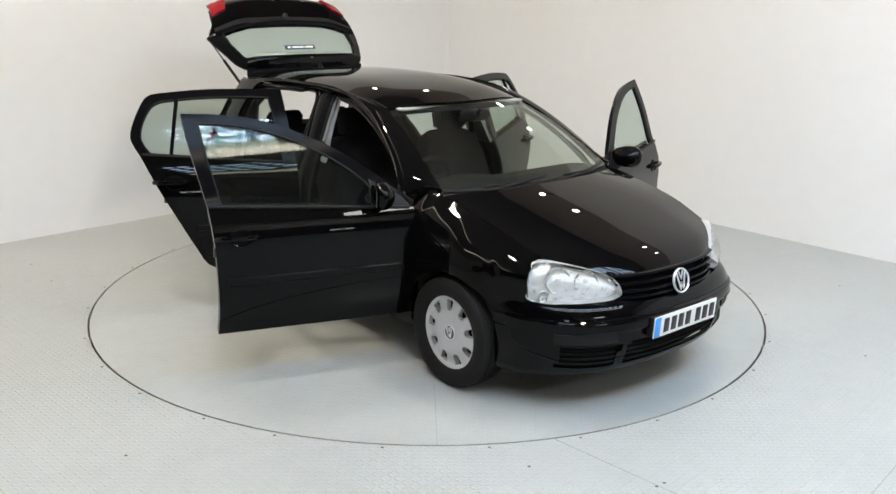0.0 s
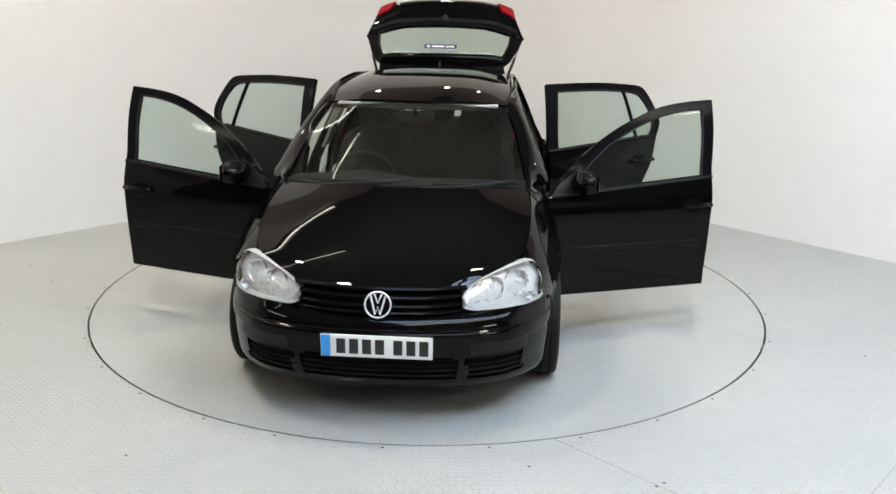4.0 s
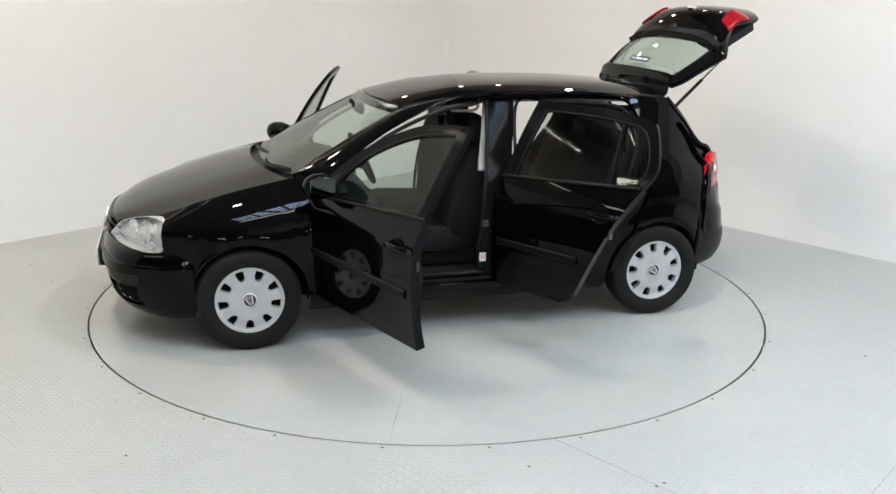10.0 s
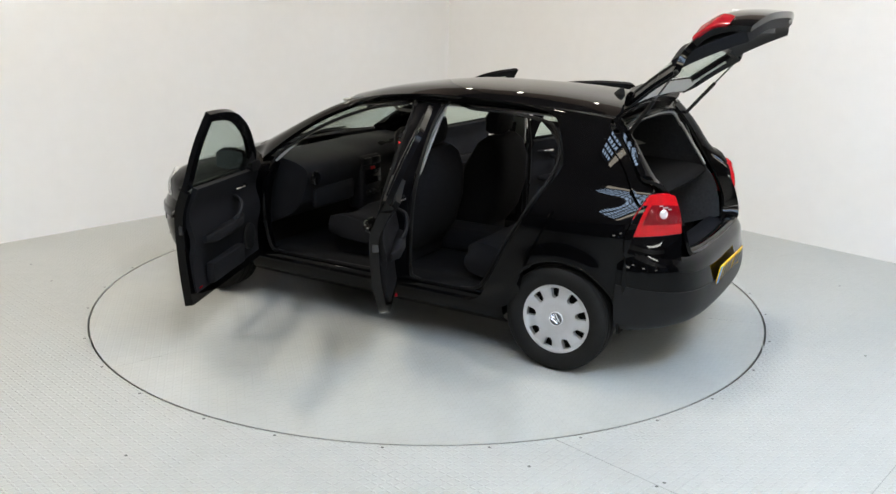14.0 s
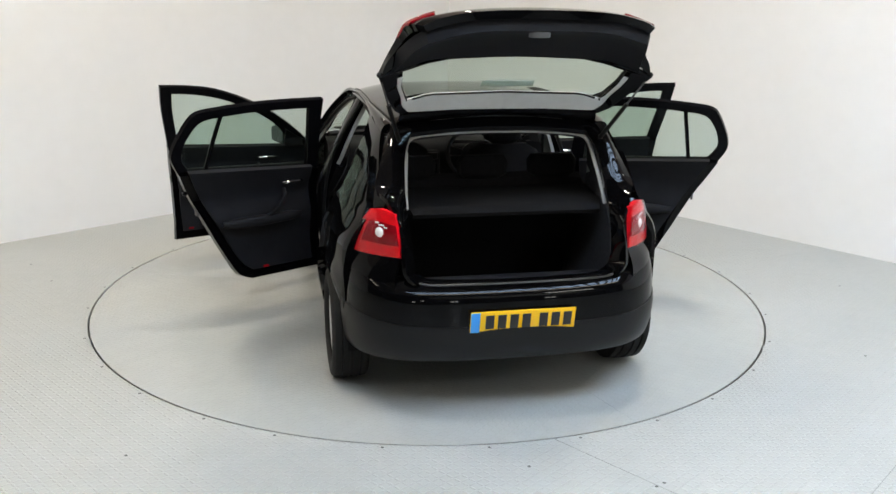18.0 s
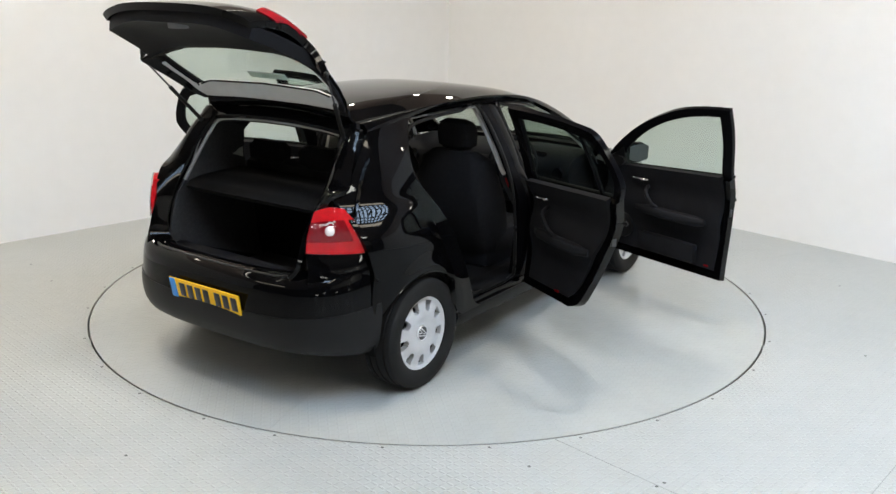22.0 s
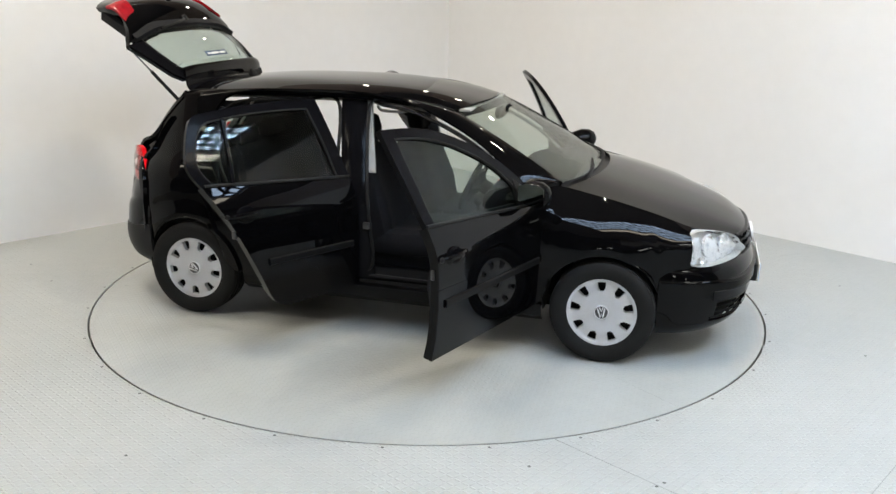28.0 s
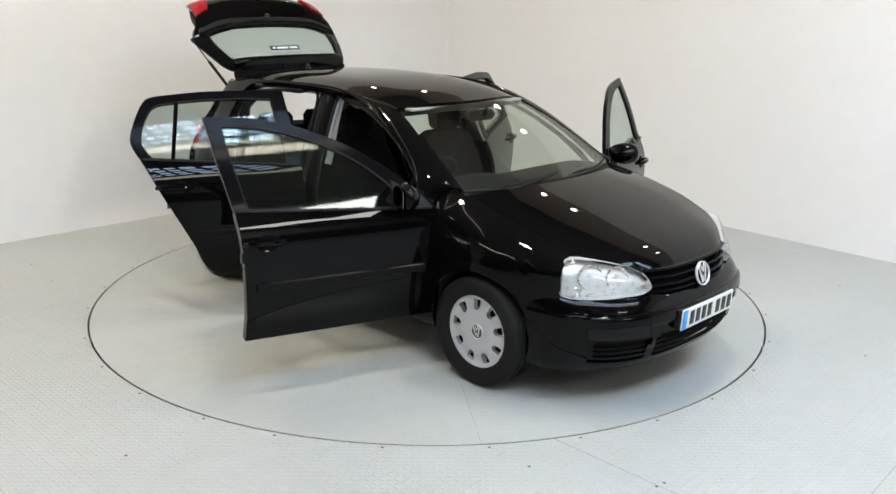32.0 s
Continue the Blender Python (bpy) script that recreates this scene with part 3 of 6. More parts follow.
def body_shell():
    # bonnet
    st = [((1.205, 0, 0.990), (1.165, 0.40, 0.986), (1.045, 0.690, 0.966)),
          ((1.38, 0, 0.947), (1.36, 0.40, 0.941), (1.30, 0.702, 0.918)),
          ((1.60, 0, 0.888), (1.58, 0.40, 0.880), (1.54, 0.692, 0.856)),
          ((1.82, 0, 0.820), (1.80, 0.38, 0.811), (1.745, 0.654, 0.785)),
          ((1.96, 0, 0.766), (1.935, 0.34, 0.761), (1.88, 0.545, 0.748)),
          ((2.047, 0, 0.714), (2.028, 0.26, 0.712), (1.980, 0.412, 0.706)),
          ((2.069, 0, 0.694), (2.049, 0.26, 0.692), (1.998, 0.408, 0.688))]
    rows = []
    for c, q, e in st:
        rows.append([(e[0], -e[1], e[2]), (q[0], -q[1], q[2]), c, q, e])
    part("bonnet", sheet(loft(rows, 33, 30), 0.02), PAINT, car)
    # windscreen
    rows = []
    mids = [(1.145, 0, 0.985), (0.925, 0, 1.108), (0.69, 0, 1.237), (0.44, 0, 1.366)]
    for e, c in zip(WIND_EDGE, mids):
        q = ((e[0] * 0.3 + c[0] * 0.7) + 0.008, e[1] * 0.55, e[2] * 0.3 + c[2] * 0.7 + 0.004)
        rows.append([(e[0] - 0.003, -e[1] + 0.012, e[2]), (q[0], -q[1], q[2]), c, q, (e[0] - 0.003, e[1] - 0.012, e[2])])
    ws = part("windscreen", sheet(loft(rows, 25, 16), 0.005), SCREEN, car)
    ws.visible_shadow = False
    # dark frit band along the top of the windscreen
    g = loft([[(p[0] + 0.004, p[1], p[2] - 0.010) for p in r] for r in rows], 25, 30)
    part("frit_band", sheet([[p - Vector((0.006, 0, 0.006)) for p in r] for r in g[27:]], 0.002), INNER, car)
    part("frit_band", sheet([[p - Vector((0.006, 0, 0.006)) for p in r] for r in g[:2]], 0.002), INNER, car)
    # roof
    rows = []
    for e, c in zip(ROOF_EDGE, ROOF_MID):
        q = (e[0] * 0.35 + c[0] * 0.65, e[1] * 0.62, e[2] * 0.28 + c[2] * 0.72 + 0.006)
        rows.append([(e[0], -e[1], e[2]), (q[0], -q[1], q[2]), c, q, e])
    part("roof", sheet(loft(rows, 29, 36), 0.02), PAINT, car)
    # headlining below the roof
    rows2 = [[(p[0], p[1] * 0.99, p[2] - 0.035) for p in r] for r in rows]
    part("headlining", sheet(loft(rows2, 13, 12), 0.01), LINING, car)
    # scuttle panel below the windscreen
    rows = [[(1.06, -0.69, 0.945), (1.19, -0.4, 0.955), (1.23, 0, 0.958), (1.19, 0.4, 0.955), (1.06, 0.69, 0.945)],
            [(1.03, -0.68, 0.950), (1.12, -0.4, 0.950), (1.16, 0, 0.952), (1.12, 0.4, 0.950), (1.03, 0.68, 0.950)],
            [(0.995, -0.66, 0.985), (1.075, -0.4, 0.983), (1.11, 0, 0.985), (1.075, 0.4, 0.983), (0.995, 0.66, 0.985)]]
    part("scuttle", sheet(loft(rows, 25, 8), 0.02), PLASTIC, car)

    for s in (1, -1):
        # A-pillar and cant rail
        inner = WIND_EDGE + ROOF_EDGE[1:]
        inner = spline([(p[0], p[1], p[2]) for p in inner], 60)
        outer2 = [(0.82, 0.980)] + [(x, z + 0.012) for x, z in DOOR_TOP[1:]] + [(-0.55, 1.421), (-0.80, 1.417), (-1.07, 1.395), (-1.18, 1.382), (-1.30, 1.365), (-1.43, 1.345)]
        outer = spline([(1.00, 0.702, 0.976), (0.94, 0.728, 0.968), (0.875, 0.775, 0.956)] + [(x, side(x, z), z) for x, z in outer2], 60)
        g = []
        for k in range(7):
            w = k / 6
            row = []
            for a, b in zip(inner, outer):
                p = a.lerp(b, w)
                bulge = math.sin(math.pi * w) * 0.018
                row.append(Vector((p.x, s * (p.y + bulge * 0.7), p.z + bulge)))
            g.append(row)
        part("roof_rail", sheet(g, 0.03), PAINT, car)
        # drip channel line on the roof edge
        part("roof_strip", tube([Vector((p.x, s * (p.y + 0.001), p.z + 0.003)) for p in inner[18:]], 0.006, 6), SEAL, car)
        # front wing
        rows = []
        for x, he, zl in ((0.895, (0.885, 0.745, 0.945), 0.30), (0.95, (0.96, 0.715, 0.972), 0.33), (1.00, (1.02, 0.698, 0.972), 0.47), (1.10, (1.12, 0.703, 0.955), 0.575), (1.289, (1.30, 0.707, 0.917), 0.637), (1.45, (1.45, 0.703, 0.880), 0.60), (1.55, (1.545, 0.696, 0.854), 0.545), (1.615, (1.61, 0.688, 0.833), 0.42), (1.70, (1.68, 0.676, 0.808), 0.50), (1.76, (1.742, 0.662, 0.785), 0.59)):
            zb = max(0.70, zl + 0.03)
            c = [(x, side(x, z), z) for z in (zl, zl + (zb - zl) * 0.5, zb)]
            y3 = side(x, zb)
            for f, g_ in ((0.33, 0.17), (0.58, 0.38), (0.80, 0.65), (1.0, 1.0)):
                c.append((x + (he[0] - x) * f, y3 + (he[1] - y3) * g_, zb + (he[2] - zb) * f))
            rows.append([(p[0], s * p[1], p[2]) for p in c])
        part("front_wing", sheet(loft(rows, 22, 34), 0.02), PAINT, car)
        # rear quarter panel
        bottom = v2([(-0.706, 0.298), (-0.82, 0.296), (-0.93, 0.296)] + arch(-1.289, 0.345, 0, 180, 16, 0.30) + [(-1.637, 0.45), (-1.62, 0.56)], 44, True)
        top = v2([(-1.07, 1.395), (-1.18, 1.382), (-1.30, 1.365), (-1.43, 1.345)], 44)
        right_ = v2([(x - 0.006, z) for x, z in RDOOR_REAR[:-1]] + [(-1.07, 1.395)], 40)
        left_ = v2([(-1.62, 0.56), (-1.63, 0.70), (-1.622, 0.812), (-1.662, 0.93), (-1.705, 1.040), (-1.64, 1.092), (-1.54, 1.22), (-1.43, 1.345)], 40)
        g = coons([p for p in bottom], [p for p in top], [p for p in right_], [p for p in left_])
        part("rear_quarter", sheet(on_side(g, s), 0.025), PAINT, car)
        # inner quarter trim
        g2 = coons(v2([(-0.90, 0.40), (-1.6, 0.60)], 12), v2([(-1.0, 1.34), (-1.40, 1.33)], 12), v2([(-0.90, 0.40), (-1.14, 0.92), (-1.15, 1.2), (-1.0, 1.34)], 12), v2([(-1.6, 0.6), (-1.60, 1.03), (-1.40, 1.33)], 12))
        part("quarter_trim", sheet(on_side(g2, s, 0.09), 0.01), INNER, car)
        # B-pillar
        g = coons(v2([(-0.07, 0.34), (-0.29, 0.34)], 8), v2([(-0.20, 1.385), (-0.365, 1.385)], 8), v2([(-0.07, 0.34), (-0.105, 0.60), (-0.13, 0.95), (-0.20, 1.385)], 24), v2([(-0.29, 0.34), (-0.29, 0.60), (-0.30, 0.95), (-0.365, 1.385)], 24))
        g = on_side(g, s, 0.035)
        for row in g:
            for i, p in enumerate(row):
                p.y -= s * 0.016 * (i / 3.5 - 1) ** 2
        part("centre_pillar", sheet(g, 0.05), GLOSSBLACK, car)
        g = coons(v2([(-0.10, 0.98), (-0.31, 0.98)], 6), v2([(-0.18, 1.37), (-0.38, 1.37)], 6), v2([(-0.10, 0.98), (-0.18, 1.37)], 12), v2([(-0.31, 0.98), (-0.38, 1.37)], 12))
        part("pillar_trim", sheet(on_side(g, s, 0.088), 0.02), LINING, car)
        # sill
        g = []
        for z, ins in ((0.185, 0.05), (0.22, 0.01), (0.28, 0.002), (0.305, 0.012), (0.315, 0.03), (0.335, 0.035), (0.345, 0.05), (0.35, 0.13), (0.33, 0.17)):
            g.append([Vector((x, s * side(x, z, ins), z)) for x in [0.95 - i * 0.0379 for i in range(51)]])
        part("sill", sheet(g, 0.012, ref=Vector((0, 0, 0.3))), PAINT, car)
        part("sill_plate", box(-0.80, 0.78, min(s * 0.64, s * 0.812), max(s * 0.64, s * 0.812), 0.345, 0.361, 0.005), CARPET, car)
        # lower flank behind the front wheel and the panel in front of the footwell
        g = coons(v2([(0.90, 0.33), (0.80, 0.33)], 5), v2([(0.90, 0.93), (0.76, 0.95)], 5), v2([(0.90, 0.33), (0.90, 0.93)], 14), v2([(0.80, 0.33), (0.82, 0.6), (0.76, 0.95)], 14))
        part("hinge_pillar", sheet(on_side(g, s, 0.05), 0.05), PAINT, car)
        # rubber seals round both door openings
        loop = [(0.80, 0.38), (0.83, 0.65), (0.78, 0.94), (0.62, 1.088), (0.44, 1.198), (0.25, 1.28), (0.08, 1.334), (-0.10, 1.362), (-0.18, 1.367), (-0.155, 1.10), (-0.11, 0.80), (-0.08, 0.50), (-0.10, 0.40), (-0.16, 0.365), (0.3, 0.352), (0.70, 0.352)]
        P = spline([(x, s * side(x, z, 0.052), z) for x, z in loop], 90, True)
        part("door_seal", tube(P[:-1], 0.011, 6, True), SEAL, car)
        P = spline([(x, s * side(x, z, 0.066), z) for x, z in loop[2:10]], 50)
        part("pillar_trim", tube(P, 0.012, 6), LINING, car, "light grey pillar trim edge")
        loop = [(-0.31, 0.45), (-0.325, 0.95), (-0.385, 1.366), (-0.60, 1.37), (-0.80, 1.365), (-1.02, 1.345), (-1.11, 1.315), (-1.16, 1.24), (-1.18, 1.15), (-1.15, 1.04), (-1.07, 0.90), (-0.95, 0.68), (-0.84, 0.47), (-0.77, 0.38), (-0.66, 0.352), (-0.36, 0.355)]
        P = spline([(x, s * side(x, z, 0.052), z) for x, z in loop], 90, True)
        part("door_seal", tube(P[:-1], 0.011, 6, True), SEAL, car)
        # wheel arch liners
        for wx in (1.289, -1.289):
            g = []
            for yy in (0.80, 0.68, 0.56):
                g.append([Vector((wx + 0.338 * math.cos(radians(a)), s * yy, 0.30 + 0.338 * math.sin(radians(a)))) for a in range(-6, 187, 8)])
            part("arch_liner", sheet(g, 0.01, ref=Vector((wx, 0, 0.3))), DARK, car)
            P = [(wx + 0.341 * math.cos(radians(a)), s * (side(wx + 0.341 * math.cos(radians(a)), 0.30 + 0.341 * math.sin(radians(a))) - 0.012), 0.30 + 0.341 * math.sin(radians(a))) for a in range(4, 177, 4)]
            part("arch_lip", tube(P, 0.011, 6), PAINT, car)
            part("arch_back", box(wx - 0.34, wx + 0.34, min(s * 0.52, s * 0.56), max(s * 0.52, s * 0.56), 0.2, 0.65, 0.02), DARK, car)


body_shell()


FRONT = [(1.60, 0.815), (1.70, 0.795), (1.79, 0.747), (1.88, 0.675), (1.96, 0.575), (2.02, 0.43), (2.06, 0.22), (2.07, 0.0)]


def front_end():
    rows = []
    for z, dx, dy in ((0.580, 0.000, -0.012), (0.555, 0.030, -0.002), (0.520, 0.052, 0.004), (0.505, 0.055, 0.006), (0.495, 0.072, 0.010), (0.445, 0.074, 0.010), (0.435, 0.058, 0.004), (0.36, 0.055, 0.002), (0.29, 0.035, -0.004), (0.225, 0.005, -0.012), (0.190, -0.035, -0.03)):
        half = [(x + dx * min(1, max(0, (x - 1.62) / 0.35)), y + dy, z) for x, y in FRONT]
        rows.append(half + [(x, -y, z_) for x, y, z_ in half[-2::-1]])

    def hole(p):
        y = abs(p.y)
        return (y < 0.365 and 0.252 < p.z < 0.378) or (0.415 < y < 0.675 and 0.252 < p.z < 0.37)

    g = loft(rows, 81, 60)
    part("front_bumper", sheet(g, 0.02, hole), PAINT, car)
    # textured lower bumper trim
    part("bumper_strip", sheet([[p + Vector((0.004, 0, 0)) * (1 if p.x > 1.9 else 0.3) + Vector((0, 0.004 if p.y > 0 else -0.004, 0)) for p in r[12:25]] for r in g[22:31]], 0.012), PLASTIC, car, "matt black bumper rubbing strip")
    part("bumper_strip", sheet([[p + Vector((0.004, 0, 0)) * (1 if p.x > 1.9 else 0.3) + Vector((0, 0.004 if p.y > 0 else -0.004, 0)) for p in r[56:69]] for r in g[22:31]], 0.012), PLASTIC, car, "matt black bumper rubbing strip")
    # intake backs and slats
    inner = [[(p[0] - 0.05, p[1] * 0.97, p[2]) for p in r] for r in rows]
    gi = loft(inner, 61, 30)
    part("intake_back", sheet([r for r in gi[12:26]], 0.01), DARK, car)
    for z in (0.352, 0.327, 0.302, 0.277):
        half = [(x + 0.028 * min(1, max(0, (x - 1.62) / 0.35)), y - 0.006, z) for x, y in FRONT]
        full = spline(half + [(x, -y, z_) for x, y, z_ in half[-2::-1]], 81)
        part("intake_slat", tube([p for p in full if abs(p.y) < 0.372], 0.007, 6), DARK, car)
        for s in (1, -1):
            pp = [p for p in full if 0.41 < s * p.y < 0.685]
            part("intake_slat", tube(pp, 0.007, 6), DARK, car)
    # grille
    back = []
    for z, dx in ((0.728, -0.075), (0.66, -0.055), (0.57, -0.03)):
        back.append([(2.0 + dx * 0.7 - 0.02, 0.42, z), (2.045 + dx, 0.2, z), (2.06 + dx, 0, z), (2.045 + dx, -0.2, z), (2.0 + dx * 0.7 - 0.02, -0.42, z)])
    grille = part("grille", sheet(loft(back, 21, 8), 0.01), DARK, car)
    for z, dx, w in ((0.694, 0.012, 0.400), (0.655, 0.022, 0.385), (0.616, 0.032, 0.38), (0.585, 0.036, 0.39)):
        P = spline([(1.985 + dx * 0.6, w, z), (2.035 + dx, 0.22, z), (2.05 + dx, 0, z), (2.035 + dx, -0.22, z), (1.985 + dx * 0.6, -w, z)], 25)
        part("grille_bar", tube(P, 0.011, 8, flat=1.6), GLOSSBLACK, grille)
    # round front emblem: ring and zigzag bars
    badge(car, pose(2.100, 0, 0.628, 0, -14, 0), 0.064)
    # front plate
    plate(pose(2.153, 0, 0.441, 0, 3, 0), PLATE_W, "white front number plate with dark bars")
    part("plate_holder", box(2.09, 2.146, -0.262, 0.262, 0.388, 0.494, 0.01), PLASTIC, car)
    for s in (1, -1):
        headlamp(s)


def badge(parent, m, r, chrome=None):
    chrome = chrome or EMBLEM
    b = lathe([(r * 0.86, 0.0), (r * 0.88, 0.010), (r * 0.94, 0.014), (r, 0.010), (r, 0.0)], 40, "X")
    b.transform(m)
    ring = part("emblem", b, chrome, parent, "chrome ring emblem")
    d = lathe([(0.0001, 0.004), (r * 0.88, 0.004), (r * 0.88, -0.004)], 32, "X")
    d.transform(m)
    owner = ring if parent is car else parent
    part("emblem_disc", d, GLOSSBLACK, owner)
    bm = bmesh.new()
    for path in (((-0.55, 0.66), (-0.18, -0.72), (0.0, -0.15), (0.18, -0.72), (0.55, 0.66)), ((-0.28, 0.80), (0.0, 0.12), (0.28, 0.80))):
        tube([(0.008, y * r * 0.98, z * r * 0.98) for y, z in path], r * 0.085, 6, bm=bm)
    bm.transform(m)
    part("emblem_bars", bm, chrome, owner)


def plate(m, face, label):
    bm = box(-0.004, 0.004, -0.26, 0.26, -0.0555, 0.0555, 0.003)
    bm.transform(m)
    p = part("number_plate", bm, face, car, label)
    bm = box(0.0045, 0.0062, -0.258, -0.214, -0.053, 0.053, 0.0005)
    bm.transform(m)
    part("plate_band", bm, BLUE, p, "blue band")
    for k, (y, w) in enumerate(((-0.165, 0.05), (-0.105, 0.05), (-0.045, 0.05), (0.015, 0.05), (0.10, 0.05), (0.16, 0.05), (0.22, 0.05))):
        bm = box(0.0045, 0.0062, y - w * 0.42, y + w * 0.42, -0.037, 0.037, 0.0005)
        bm.transform(m)
        part("plate_bar", bm, INK, p)
    return p


def headlamp(s):
    top = [(1.742, 0.728, 0.735), (1.765, 0.706, 0.768), (1.83, 0.640, 0.770), (1.90, 0.553, 0.750), (1.96, 0.470, 0.722), (2.002, 0.412, 0.690), (2.026, 0.388, 0.655)]
    low = [(1.752, 0.752, 0.640), (1.775, 0.757, 0.592), (1.86, 0.690, 0.578), (1.93, 0.602, 0.578), (1.985, 0.510, 0.583), (2.02, 0.435, 0.588), (2.036, 0.392, 0.605)]
    mid_ = []
    for a, b in zip(top, low):
        mid_.append(((a[0] + b[0]) / 2 + 0.022, (a[1] + b[1]) / 2 + 0.014, (a[2] + b[2]) / 2))
    g = loft([[(p[0], s * p[1], p[2]) for p in c] for c in (low, mid_, top)], 28, 16)
    g = [[p + Vector((0.003, s * 0.007 * min(1, max(0, (1.90 - p.x) / 0.1)), 0)) for p in r] for r in g]
    lamp = part("headlamp", sheet([[p - Vector((0.05, s * 0.016, 0)) for p in r] for r in g], 0.01), REFLECTOR, car, "clear headlamp with silver reflectors")
    # side walls of the housing
    rim = [g[0][i] for i in range(28)] + [g[j][-1] for j in range(16)] + [g[-1][i] for i in range(27, -1, -1)] + [g[j][0] for j in range(15, -1, -1)]
    part("bezel", sheet([[p - Vector((0.004, s * 0.002, 0)) for p in rim], [p - Vector((0.055, s * 0.016, 0)) for p in rim]], 0.003), BEZEL, lamp)
    lens = part("lens", sheet(g, 0.004), LENS, lamp)
    lens.visible_shadow = False
    n = Vector((0.92, s * 0.39, 0.05)).normalized()
    rot = Vector((1, 0, 0)).rotation_difference(n).to_matrix().to_4x4()
    for (x, y, z), r in (((1.913, 0.514, 0.670), 0.056), ((1.832, 0.630, 0.680), 0.060)):
        bm = lathe([(0.012, -0.035), (r * 0.45, -0.032), (r * 0.8, -0.015), (r, 0.012), (r * 1.08, 0.014), (r * 1.1, 0.0)], 32, "X")
        bm.transform(Matrix.Translation((x, s * y, z)) @ rot)
        part("reflector_bowl", bm, BOWL, lamp)
        bm = lathe([(0.0001, 0.012), (0.012, 0.010), (0.020, 0.0), (0.020, -0.03)], 20, "X")
        bm.transform(Matrix.Translation((x, s * y, z)) @ rot)
        part("bulb_cap", bm, BULB, lamp)
    bm = lathe([(0.008, -0.02), (0.02, -0.01), (0.026, 0.006), (0.030, 0.004)], 20, "X")
    bm.transform(Matrix.Translation((1.815, s * 0.705, 0.61)) @ rot)
    part("indicator_bowl", bm, BOWL, lamp)


front_end()

REAR = [(-1.60, 0.822), (-1.70, 0.794), (-1.80, 0.735), (-1.885, 0.64), (-1.94, 0.52), (-1.968, 0.36), (-1.978, 0.18), (-1.98, 0.0)]


